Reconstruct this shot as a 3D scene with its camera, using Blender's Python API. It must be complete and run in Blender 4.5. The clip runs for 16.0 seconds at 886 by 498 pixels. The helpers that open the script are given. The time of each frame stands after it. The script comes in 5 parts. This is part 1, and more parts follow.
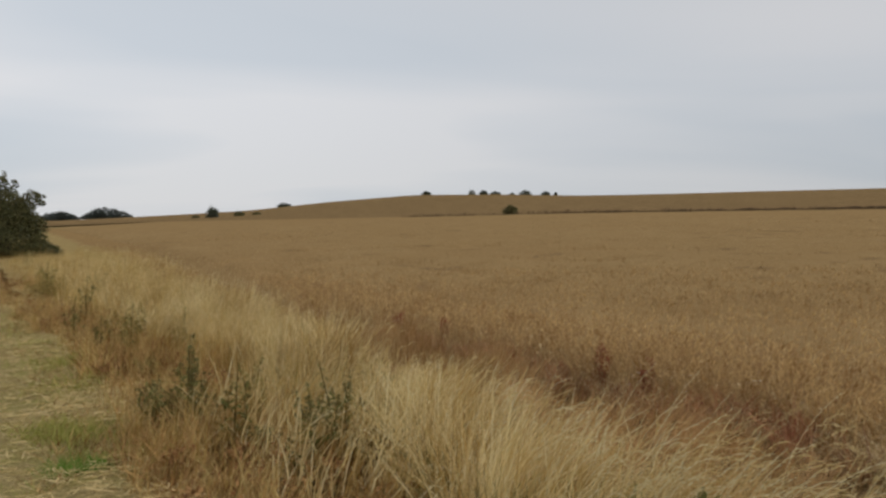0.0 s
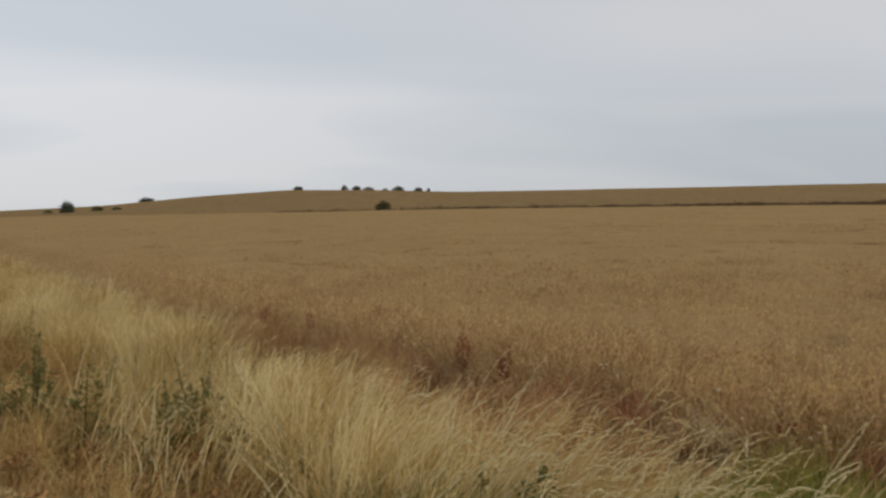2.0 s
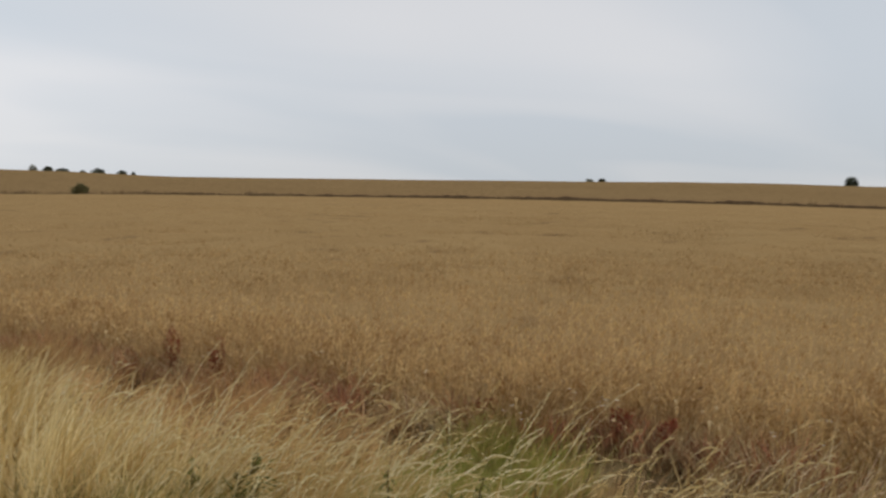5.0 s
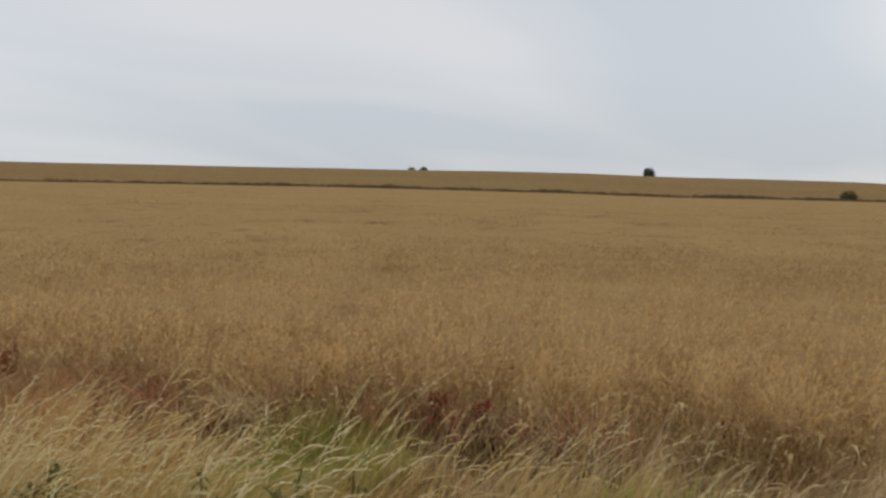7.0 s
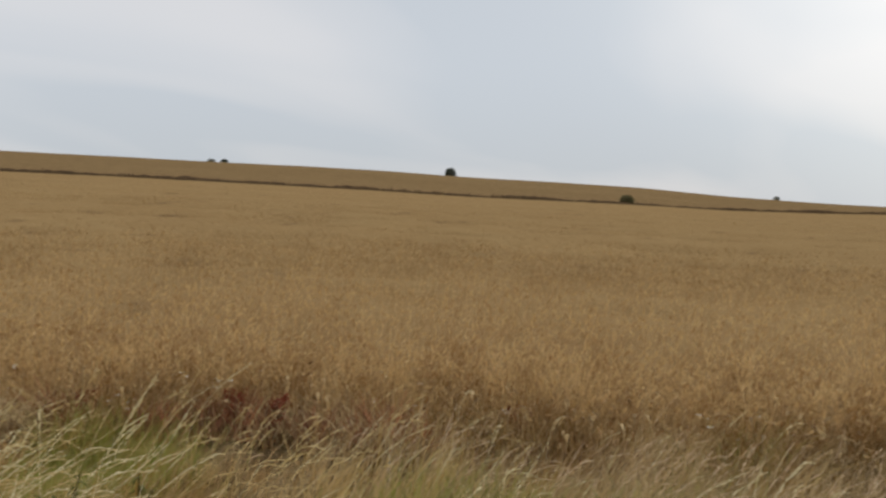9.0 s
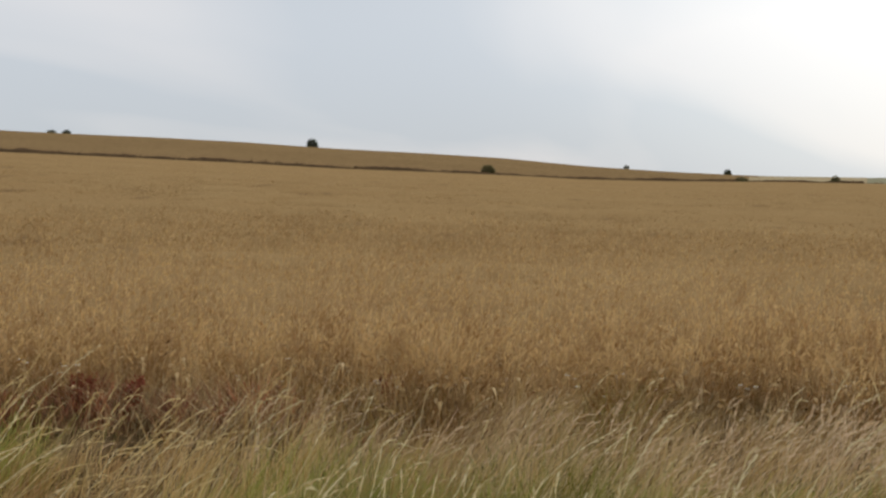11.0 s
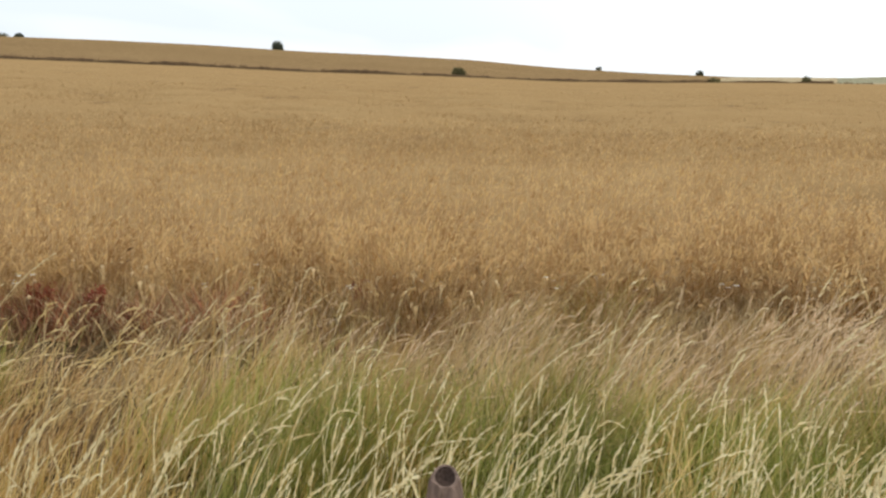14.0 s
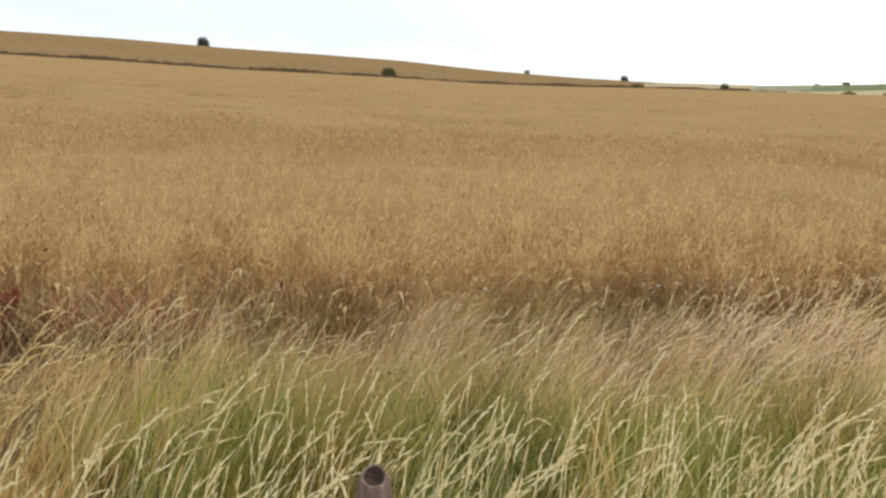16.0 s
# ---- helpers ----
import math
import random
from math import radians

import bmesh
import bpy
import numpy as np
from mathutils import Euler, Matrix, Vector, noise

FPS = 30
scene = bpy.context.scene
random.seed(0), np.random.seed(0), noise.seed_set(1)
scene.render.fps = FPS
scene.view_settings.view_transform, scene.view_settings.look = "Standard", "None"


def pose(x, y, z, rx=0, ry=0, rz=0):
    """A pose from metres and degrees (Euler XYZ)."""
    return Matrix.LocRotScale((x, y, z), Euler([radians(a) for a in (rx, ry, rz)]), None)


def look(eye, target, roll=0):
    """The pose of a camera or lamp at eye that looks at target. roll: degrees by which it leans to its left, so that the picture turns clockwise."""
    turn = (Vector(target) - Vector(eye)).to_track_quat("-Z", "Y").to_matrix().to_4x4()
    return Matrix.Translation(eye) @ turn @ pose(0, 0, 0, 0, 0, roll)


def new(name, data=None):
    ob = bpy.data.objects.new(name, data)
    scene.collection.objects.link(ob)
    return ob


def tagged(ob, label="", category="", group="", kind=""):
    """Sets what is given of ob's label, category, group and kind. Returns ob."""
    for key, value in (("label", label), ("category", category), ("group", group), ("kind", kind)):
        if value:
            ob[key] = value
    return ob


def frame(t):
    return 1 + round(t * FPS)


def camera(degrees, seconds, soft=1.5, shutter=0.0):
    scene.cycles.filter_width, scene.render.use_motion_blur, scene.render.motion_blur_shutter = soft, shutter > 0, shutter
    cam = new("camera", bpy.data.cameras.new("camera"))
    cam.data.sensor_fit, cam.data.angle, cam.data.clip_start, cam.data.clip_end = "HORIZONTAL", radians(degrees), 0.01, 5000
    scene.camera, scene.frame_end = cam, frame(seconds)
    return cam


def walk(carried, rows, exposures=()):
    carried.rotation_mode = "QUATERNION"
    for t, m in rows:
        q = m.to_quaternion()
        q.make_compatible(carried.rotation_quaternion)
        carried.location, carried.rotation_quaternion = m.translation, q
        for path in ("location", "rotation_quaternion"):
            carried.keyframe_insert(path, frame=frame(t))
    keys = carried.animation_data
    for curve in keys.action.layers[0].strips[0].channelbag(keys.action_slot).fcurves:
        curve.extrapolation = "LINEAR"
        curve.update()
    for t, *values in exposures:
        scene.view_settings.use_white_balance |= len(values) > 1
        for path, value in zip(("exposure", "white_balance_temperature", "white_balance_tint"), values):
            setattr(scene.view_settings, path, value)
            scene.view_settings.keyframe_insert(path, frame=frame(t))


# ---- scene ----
cam = camera(58.4, 16.0, soft=2.5, shutter=0.5)
EYE = 1.6
# seconds, x, y, z from the first eye, yaw, pitch, roll
ROWS = [
    (0, 0.000, 0.000, -0.000, 0.00, -0.00, 0.00),
    (0.5, 0.030, -0.025, 0.002, -1.70, -0.08, 0.06),
    (1, 0.064, -0.048, -0.001, -3.65, -0.17, 0.07),
    (1.5, 0.088, -0.091, -0.015, -5.99, -0.27, 0.10),
    (2, 0.091, -0.117, -0.022, -9.12, -0.33, 0.26),
    (2.5, 0.090, -0.119, -0.026, -12.60, -0.37, -0.03),
    (3, 0.067, -0.111, -0.025, -16.35, -0.59, -0.49),
    (3.5, 0.064, -0.127, -0.030, -19.73, -0.79, -0.64),
    (4, 0.074, -0.123, -0.029, -23.16, -1.00, -0.40),
    (4.2, 0.078, -0.125, -0.028, -24.46, -0.98, -0.45),
    (6.3, 0.114, -0.146, -0.018, -37.39, -1.84, 0.25),
    (6.5, 0.116, -0.149, -0.018, -38.71, -1.91, 0.18),
    (7, 0.114, -0.165, -0.019, -42.08, -1.98, 0.05),
    (7.5, 0.094, -0.185, -0.024, -45.32, -1.96, -0.54),
    (8, 0.082, -0.199, -0.014, -48.98, -2.04, -0.82),
    (8.5, 0.093, -0.213, -0.022, -52.41, -2.00, -0.89),
    (9, 0.101, -0.223, -0.028, -56.12, -2.13, -0.99),
    (9.5, 0.120, -0.204, -0.033, -59.65, -2.35, -1.02),
    (10, 0.129, -0.186, -0.035, -63.02, -2.68, -0.79),
    (10.2, 0.142, -0.178, -0.039, -64.07, -2.80, -0.69),
    (12.3, 0.324, -0.058, -0.094, -67.88, -6.03, -0.02),
    (12.5, 0.339, -0.046, -0.098, -67.94, -6.86, 0.02),
    (13, 0.367, -0.037, -0.101, -67.99, -9.04, 0.11),
    (13.5, 0.385, -0.040, -0.110, -67.93, -10.34, 0.11),
    (14, 0.393, -0.042, -0.113, -68.04, -10.93, 0.25),
    (14.5, 0.387, -0.045, -0.111, -68.71, -10.97, 0.17),
    (15, 0.368, -0.058, -0.109, -70.06, -10.94, 0.06),
    (15.5, 0.376, -0.053, -0.108, -71.49, -10.90, -0.37),
    (16, 0.381, -0.048, -0.111, -73.00, -10.85, -0.76),
]
EXPOSURES = [(0.0, -0.25, 6500, 10), (2.5, -0.25, 6500, 10), (3.5, -0.09, 6500, 10), (5.0, -0.07, 6500, 10), (7.0, -0.05, 6500, 10), (10.0, -0.05, 6500, 10), (11.5, 0.03, 6500, 10), (12.5, 0.17, 6500, 10), (13.0, 0.57, 6430, 9),
             (13.5, 0.69, 6400, 9), (16.0, 0.69, 6400, 9)]
walk(cam, [(t, pose(x, y, EYE + z, 90 + pitch, roll, yaw)) for t, x, y, z, yaw, pitch, roll in ROWS], EXPOSURES)

# ---------------------------------------------------------------- sky and light
SUN_AZ = -125.0          # degrees to the left of +y; negative is to the right
SUN_EL = 38.0


def sky_world():
    w = bpy.data.worlds.new("overcast_sky")
    scene.world = w
    w.use_nodes = True
    nt = w.node_tree
    nt.nodes.clear()
    N = lambda kind, **kw: make_node(nt, kind, **kw)
    out = N("ShaderNodeOutputWorld")
    bg = N("ShaderNodeBackground")
    sky = N("ShaderNodeTexSky")
    sky.sky_type = "NISHITA"
    sky.sun_disc = False
    sky.sun_elevation = radians(SUN_EL)
    sky.sun_rotation = radians(-SUN_AZ)
    sky.air_density, sky.dust_density, sky.ozone_density = 1.0, 2.5, 1.0
    clear = N("ShaderNodeVectorMath", operation="SCALE")
    clear.inputs["Scale"].default_value = 0.10
    nt.links.new(sky.outputs[0], clear.inputs[0])
    tc = N("ShaderNodeTexCoord")
    sep = N("ShaderNodeSeparateXYZ")
    nt.links.new(tc.outputs["Generated"], sep.inputs[0])
    # cloud sheet: direction over height, so that the bands flatten towards the horizon
    up = N("ShaderNodeMath", operation="ADD")
    up.inputs[1].default_value = 0.16
    nt.links.new(sep.outputs["Z"], up.inputs[0])
    cx = N("ShaderNodeMath", operation="DIVIDE")
    cy = N("ShaderNodeMath", operation="DIVIDE")
    nt.links.new(sep.outputs["X"], cx.inputs[0])
    nt.links.new(up.outputs[0], cx.inputs[1])
    nt.links.new(sep.outputs["Y"], cy.inputs[0])
    nt.links.new(up.outputs[0], cy.inputs[1])
    com = N("ShaderNodeCombineXYZ")
    nt.links.new(cx.outputs[0], com.inputs[0])
    nt.links.new(cy.outputs[0], com.inputs[1])
    mp = N("ShaderNodeMapping")
    mp.inputs["Location"].default_value = (5.3, 2.1, 0)
    mp.inputs["Rotation"].default_value = (0, 0, radians(35))
    mp.inputs["Scale"].default_value = (0.40, 0.85, 1)
    nt.links.new(com.outputs[0], mp.inputs[0])
    n1 = N("ShaderNodeTexNoise")
    n1.inputs["Scale"].default_value = 1.0
    n1.inputs["Detail"].default_value = 3
    n1.inputs["Roughness"].default_value = 0.38
    n1.inputs["Distortion"].default_value = 0.5
    nt.links.new(mp.outputs[0], n1.inputs["Vector"])
    ramp = N("ShaderNodeValToRGB")
    ramp.color_ramp.elements[0].position, ramp.color_ramp.elements[0].color = 0.40, SKY_DARK
    ramp.color_ramp.elements[1].position, ramp.color_ramp.elements[1].color = 0.60, SKY_LIGHT
    nt.links.new(n1.outputs["Fac"], ramp.inputs[0])
    # brighter where the sun stands behind the cloud
    dot = N("ShaderNodeVectorMath", operation="DOT_PRODUCT")
    nt.links.new(tc.outputs["Generated"], dot.inputs[0])
    dot.inputs[1].default_value = SUN_DIR
    glow = N("ShaderNodeMapRange", interpolation_type="SMOOTHERSTEP")
    glow.inputs["From Min"].default_value = 0.42
    glow.inputs["From Max"].default_value = 1.0
    glow.inputs["To Min"].default_value = 1.0
    glow.inputs["To Max"].default_value = 1.6
    nt.links.new(dot.outputs["Value"], glow.inputs[0])
    back = N("ShaderNodeMapRange", interpolation_type="SMOOTHERSTEP")
    back.inputs["From Min"].default_value = -0.75
    back.inputs["From Max"].default_value = 0.15
    back.inputs["To Min"].default_value = 1.2
    back.inputs["To Max"].default_value = 1.0
    nt.links.new(dot.outputs["Value"], back.inputs[0])
    both = N("ShaderNodeMath", operation="MULTIPLY")
    nt.links.new(glow.outputs[0], both.inputs[0])
    nt.links.new(back.outputs[0], both.inputs[1])
    # thicker cloud low over the horizon
    low = N("ShaderNodeMapRange", interpolation_type="SMOOTHSTEP")
    low.inputs["From Min"].default_value = 0.05
    low.inputs["From Max"].default_value = 0.22
    low.inputs["To Min"].default_value = 0.92
    low.inputs["To Max"].default_value = 1.0
    nt.links.new(sep.outputs["Z"], low.inputs[0])
    all_ = N("ShaderNodeMath", operation="MULTIPLY")
    nt.links.new(both.outputs[0], all_.inputs[0])
    nt.links.new(low.outputs[0], all_.inputs[1])
    cloud = N("ShaderNodeVectorMath", operation="SCALE")
    nt.links.new(ramp.outputs[0], cloud.inputs[0])
    nt.links.new(all_.outputs[0], cloud.inputs["Scale"])
    # the cloud is creamier towards the hidden sun
    cream = N("ShaderNodeMapRange", interpolation_type="SMOOTHSTEP")
    cream.inputs["From Min"].default_value = 0.45
    cream.inputs["From Max"].default_value = 0.85
    nt.links.new(dot.outputs["Value"], cream.inputs[0])
    warm = N("ShaderNodeMix", data_type="RGBA", blend_type="MULTIPLY")
    nt.links.new(cream.outputs[0], warm.inputs["Factor"])
    nt.links.new(cloud.outputs[0], warm.inputs["A"])
    warm.inputs["B"].default_value = (1.02, 1.0, 0.945, 1)
    mix = N("ShaderNodeMix", data_type="RGBA")
    mix.inputs["Factor"].default_value = 0.88
    nt.links.new(clear.outputs[0], mix.inputs["A"])
    nt.links.new(warm.outputs["Result"], mix.inputs["B"])
    nt.links.new(mix.outputs["Result"], bg.inputs["Color"])
    bg.inputs["Strength"].default_value = 1.0
    nt.links.new(bg.outputs[0], out.inputs[0])


def make_node(nt, kind, **kw):
    n = nt.nodes.new(kind)
    if "operation" in kw:
        n.operation = kw["operation"]
    if "data_type" in kw:
        n.data_type = kw["data_type"]
    if "blend_type" in kw:
        n.blend_type = kw["blend_type"]
    if "interpolation_type" in kw:
        n.interpolation_type = kw["interpolation_type"]
    return n


SKY_DARK = (0.64, 0.683, 0.732, 1)
SKY_LIGHT = (0.78, 0.783, 0.80, 1)
SUN_DIR = Vector((-math.sin(radians(SUN_AZ)) * math.cos(radians(SUN_EL)), math.cos(radians(SUN_AZ)) * math.cos(radians(SUN_EL)), math.sin(radians(SUN_EL))))
sky_world()
sun = new("sun", bpy.data.lights.new("sun", "SUN"))
sun.data.energy, sun.data.angle, sun.data.color = 0.9, radians(14), (1.0, 0.95, 0.87)
sun.matrix_world = look(SUN_DIR * 60, (0, 0, 0))

# ---------------------------------------------------------------- materials


def plant_material(name, stops, rough=0.75, glow=0.35, patch=None, patch_scale=0.5, gloss=0.25, span=(0.42, 0.68)):
    """Stalks and leaves: a colour for each island, light coming through, and slow patches of a second colour."""
    m = bpy.data.materials.new(name)
    m.use_nodes = True
    nt = m.node_tree
    nt.nodes.clear()
    out = make_node(nt, "ShaderNodeOutputMaterial")
    geo = make_node(nt, "ShaderNodeNewGeometry")
    ramp = make_node(nt, "ShaderNodeValToRGB")
    els = ramp.color_ramp.elements
    els[0].position, els[0].color = 0.0, (*stops[0], 1)
    els[1].position, els[1].color = 1.0, (*stops[-1], 1)
    for i, c in enumerate(stops[1:-1]):
        e = els.new((i + 1) / (len(stops) - 1))
        e.color = (*c, 1)
    nt.links.new(geo.outputs["Random Per Island"], ramp.inputs[0])
    col = ramp.outputs[0]
    if patch:
        tc = make_node(nt, "ShaderNodeTexCoord")
        no = make_node(nt, "ShaderNodeTexNoise")
        no.inputs["Scale"].default_value = patch_scale
        no.inputs["Detail"].default_value = 4
        mp = make_node(nt, "ShaderNodeMapping")
        mp.inputs["Scale"].default_value = (1, 1, 0.2)
        nt.links.new(tc.outputs["Object"], mp.inputs[0])
        nt.links.new(mp.outputs[0], no.inputs["Vector"])
        mr = make_node(nt, "ShaderNodeMapRange")
        mr.inputs["From Min"].default_value, mr.inputs["From Max"].default_value = span
        nt.links.new(no.outputs["Fac"], mr.inputs[0])
        mx = make_node(nt, "ShaderNodeMix", data_type="RGBA")
        nt.links.new(mr.outputs[0], mx.inputs["Factor"])
        nt.links.new(col, mx.inputs["A"])
        mu = make_node(nt, "ShaderNodeMix", data_type="RGBA", blend_type="MULTIPLY")
        mu.inputs["Factor"].default_value = 1.0
        nt.links.new(col, mu.inputs["A"])
        mu.inputs["B"].default_value = (*patch, 1)
        nt.links.new(mu.outputs["Result"], mx.inputs["B"])
        col = mx.outputs["Result"]
    p = make_node(nt, "ShaderNodeBsdfPrincipled")
    p.inputs["Roughness"].default_value = rough
    p.inputs["Specular IOR Level"].default_value = gloss
    nt.links.new(col, p.inputs["Base Color"])
    tr = make_node(nt, "ShaderNodeBsdfTranslucent")
    nt.links.new(col, tr.inputs["Color"])
    ms = make_node(nt, "ShaderNodeMixShader")
    ms.inputs[0].default_value = glow
    nt.links.new(p.outputs[0], ms.inputs[1])
    nt.links.new(tr.outputs[0], ms.inputs[2])
    nt.links.new(ms.outputs[0], out.inputs[0])
    return m


def ground_material(name, a, b, c, scales=(0.35, 6.0, 60.0), bump=0.4, rough=0.95, stretch=(1, 1, 1), turn=0.0, bump_distance=0.05, grain=0.45, spots=None):
    """Three colours mixed by noise of three sizes, with relief."""
    m = bpy.data.materials.new(name)
    m.use_nodes = True
    nt = m.node_tree
    p = nt.nodes["Principled BSDF"]
    p.inputs["Roughness"].default_value = rough
    p.inputs["Specular IOR Level"].default_value = 0.0
    tc = make_node(nt, "ShaderNodeTexCoord")
    mp = make_node(nt, "ShaderNodeMapping")
    mp.inputs["Scale"].default_value = stretch
    mp.inputs["Rotation"].default_value = (0, 0, radians(turn))
    nt.links.new(tc.outputs["Object"], mp.inputs[0])
    facs = []
    for s in scales:
        n = make_node(nt, "ShaderNodeTexNoise")
        n.inputs["Scale"].default_value = s
        n.inputs["Detail"].default_value = 6
        n.inputs["Roughness"].default_value = 0.62
        nt.links.new(mp.outputs[0], n.inputs["Vector"])
        r = make_node(nt, "ShaderNodeMapRange")
        r.inputs["From Min"].default_value, r.inputs["From Max"].default_value = 0.36, 0.64
        nt.links.new(n.outputs["Fac"], r.inputs[0])
        facs.append(r.outputs[0])
    m1 = make_node(nt, "ShaderNodeMix", data_type="RGBA")
    m1.inputs["A"].default_value, m1.inputs["B"].default_value = (*a, 1), (*b, 1)
    nt.links.new(facs[0], m1.inputs["Factor"])
    half = make_node(nt, "ShaderNodeMath", operation="MULTIPLY")
    half.inputs[1].default_value = 0.75
    nt.links.new(facs[1], half.inputs[0])
    m2 = make_node(nt, "ShaderNodeMix", data_type="RGBA")
    m2.inputs["B"].default_value = (*c, 1)
    nt.links.new(m1.outputs["Result"], m2.inputs["A"])
    nt.links.new(half.outputs[0], m2.inputs["Factor"])
    m3 = make_node(nt, "ShaderNodeMix", data_type="RGBA", blend_type="MULTIPLY")
    m3.inputs["Factor"].default_value = grain
    nt.links.new(m2.outputs["Result"], m3.inputs["A"])
    nt.links.new(facs[2], m3.inputs["B"])
    col = m3.outputs["Result"]
    if spots:
        # blotches of a second colour; the crop's dark ones paint shaded gaps between stalks
        tint, size, lo, hi = spots
        n = make_node(nt, "ShaderNodeTexNoise")
        n.inputs["Scale"].default_value = size
        n.inputs["Detail"].default_value = 3
        n.inputs["Roughness"].default_value = 0.6
        nt.links.new(tc.outputs["Object"], n.inputs["Vector"])
        r = make_node(nt, "ShaderNodeMapRange", interpolation_type="SMOOTHSTEP")
        r.inputs["From Min"].default_value, r.inputs["From Max"].default_value = lo, hi
        nt.links.new(n.outputs["Fac"], r.inputs[0])
        m4 = make_node(nt, "ShaderNodeMix", data_type="RGBA")
        nt.links.new(col, m4.inputs["A"])
        m4.inputs["B"].default_value = (*tint, 1)
        nt.links.new(r.outputs[0], m4.inputs["Factor"])
        col = m4.outputs["Result"]
    nt.links.new(col, p.inputs["Base Color"])
    add = make_node(nt, "ShaderNodeMath", operation="ADD")
    nt.links.new(facs[1], add.inputs[0])
    nt.links.new(facs[2], add.inputs[1])
    bp = make_node(nt, "ShaderNodeBump")
    bp.inputs["Strength"].default_value = bump
    bp.inputs["Distance"].default_value = bump_distance
    nt.links.new(add.outputs[0], bp.inputs["Height"])
    nt.links.new(bp.outputs[0], p.inputs["Normal"])
    return m


def bark_material(name, a, b, scale=30.0, stretch=(1, 1, 0.15)):
    return ground_material(name, a, b, tuple(0.5 * v for v in a), (scale * 0.2, scale, scale * 4), 0.7, 0.9, stretch, 0, 0.01)


# the last, dark tint puts the shade of stalk gaps into the colour
STRAW = ground_material("standing_crop", (0.351, 0.237, 0.111), (0.318, 0.208, 0.096), (0.297, 0.191, 0.086), (0.16, 0.9, 9.0), 0.35, 1.0, (1, 0.6, 1), 30, 0.06, 0.2, ((0.19, 0.122, 0.06), 0.55, 0.60, 0.72))
STRAW_FAR = ground_material("hillside_crop", (0.306, 0.205, 0.1), (0.278, 0.184, 0.088), (0.258, 0.169, 0.081), (0.012, 0.15, 2.0), 0.5, 1.0, (1, 0.35, 1), 20, 0.2)
SOIL = ground_material("dry_earth_and_litter", (0.168, 0.11, 0.057), (0.228, 0.154, 0.076), (0.108, 0.072, 0.038), (0.5, 7.0, 70.0), 0.6)
PASTURE = ground_material("green_pasture", (0.18, 0.215, 0.115), (0.21, 0.24, 0.13), (0.16, 0.185, 0.095), (0.01, 0.08, 0.8), 0.3)
PATH = ground_material("mown_path", (0.60, 0.45, 0.205), (0.47, 0.43, 0.14), (0.68, 0.52, 0.255), (1.1, 6.0, 40.0), 0.8, spots=((0.38, 0.285, 0.125), 3.5, 0.54, 0.68))
PASTURE_PALE = ground_material("dry_pasture", (0.30, 0.29, 0.19), (0.26, 0.265, 0.165), (0.35, 0.31, 0.205), (0.01, 0.08, 0.8), 0.3)
STUBBLE = ground_material("pale_stubble", (0.50, 0.41, 0.26), (0.44, 0.355, 0.215), (0.40, 0.31, 0.18), (0.012, 0.1, 1.0), 0.3)
CHALK = ground_material("pale_track", (0.56, 0.46, 0.30), (0.48, 0.39, 0.25), (0.42, 0.33, 0.2), (0.05, 0.5, 5.0), 0.3)
ROUGH = ground_material("rough_grass", (0.34, 0.27, 0.12), (0.28, 0.25, 0.10), (0.24, 0.18, 0.08), (0.5, 4.0, 40.0), 0.7)
# dark brown that carries the shadow of the gap between the two crops
BANK_SHADE = ground_material("shade_dark_bank", (0.15, 0.095, 0.052), (0.115, 0.075, 0.042), (0.08, 0.052, 0.03), (0.08, 0.7, 5.0), 0.8)
CROP = plant_material("ripe_crop", [(0.615, 0.437, 0.2), (0.676, 0.487, 0.235), (0.748, 0.552, 0.282), (0.646, 0.462, 0.214)], glow=0.45, patch=(0.56, 0.46, 0.37), patch_scale=6.0, span=(0.46, 0.62))
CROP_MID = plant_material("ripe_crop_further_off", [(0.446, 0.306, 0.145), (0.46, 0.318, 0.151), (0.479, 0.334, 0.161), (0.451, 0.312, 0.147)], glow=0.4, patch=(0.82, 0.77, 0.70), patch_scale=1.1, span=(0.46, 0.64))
HERB = plant_material("dead_herbs", [(0.28, 0.145, 0.062), (0.54, 0.31, 0.12), (0.74, 0.51, 0.22), (0.40, 0.30, 0.11), (0.62, 0.40, 0.16)], glow=0.32, patch=(0.42, 0.33, 0.27), patch_scale=2.4, span=(0.46, 0.60))
CROP_STEM = plant_material("crop_stems", [(0.438, 0.3, 0.147), (0.582, 0.412, 0.204), (0.726, 0.542, 0.29), (0.438, 0.287, 0.147)], glow=0.35, patch=(0.66, 0.57, 0.48), patch_scale=7.0, span=(0.46, 0.62))
DRY = plant_material("dry_grass", [(0.46, 0.31, 0.09), (0.68, 0.475, 0.17), (0.84, 0.66, 0.31), (0.38, 0.295, 0.085)], glow=0.5, patch=(0.55, 0.44, 0.30), patch_scale=2.2, span=(0.46, 0.62))
SEED = plant_material("seed_heads", [(0.66, 0.54, 0.28), (0.80, 0.70, 0.42), (0.87, 0.79, 0.53), (0.71, 0.60, 0.33)], glow=0.45)
GOLD = plant_material("golden_seed_heads", [(0.60, 0.45, 0.19), (0.74, 0.585, 0.29), (0.84, 0.70, 0.40)], glow=0.45)
BRIGHT = plant_material("bright_grass", [(0.10, 0.20, 0.025), (0.15, 0.27, 0.04), (0.20, 0.30, 0.06)], glow=0.35)
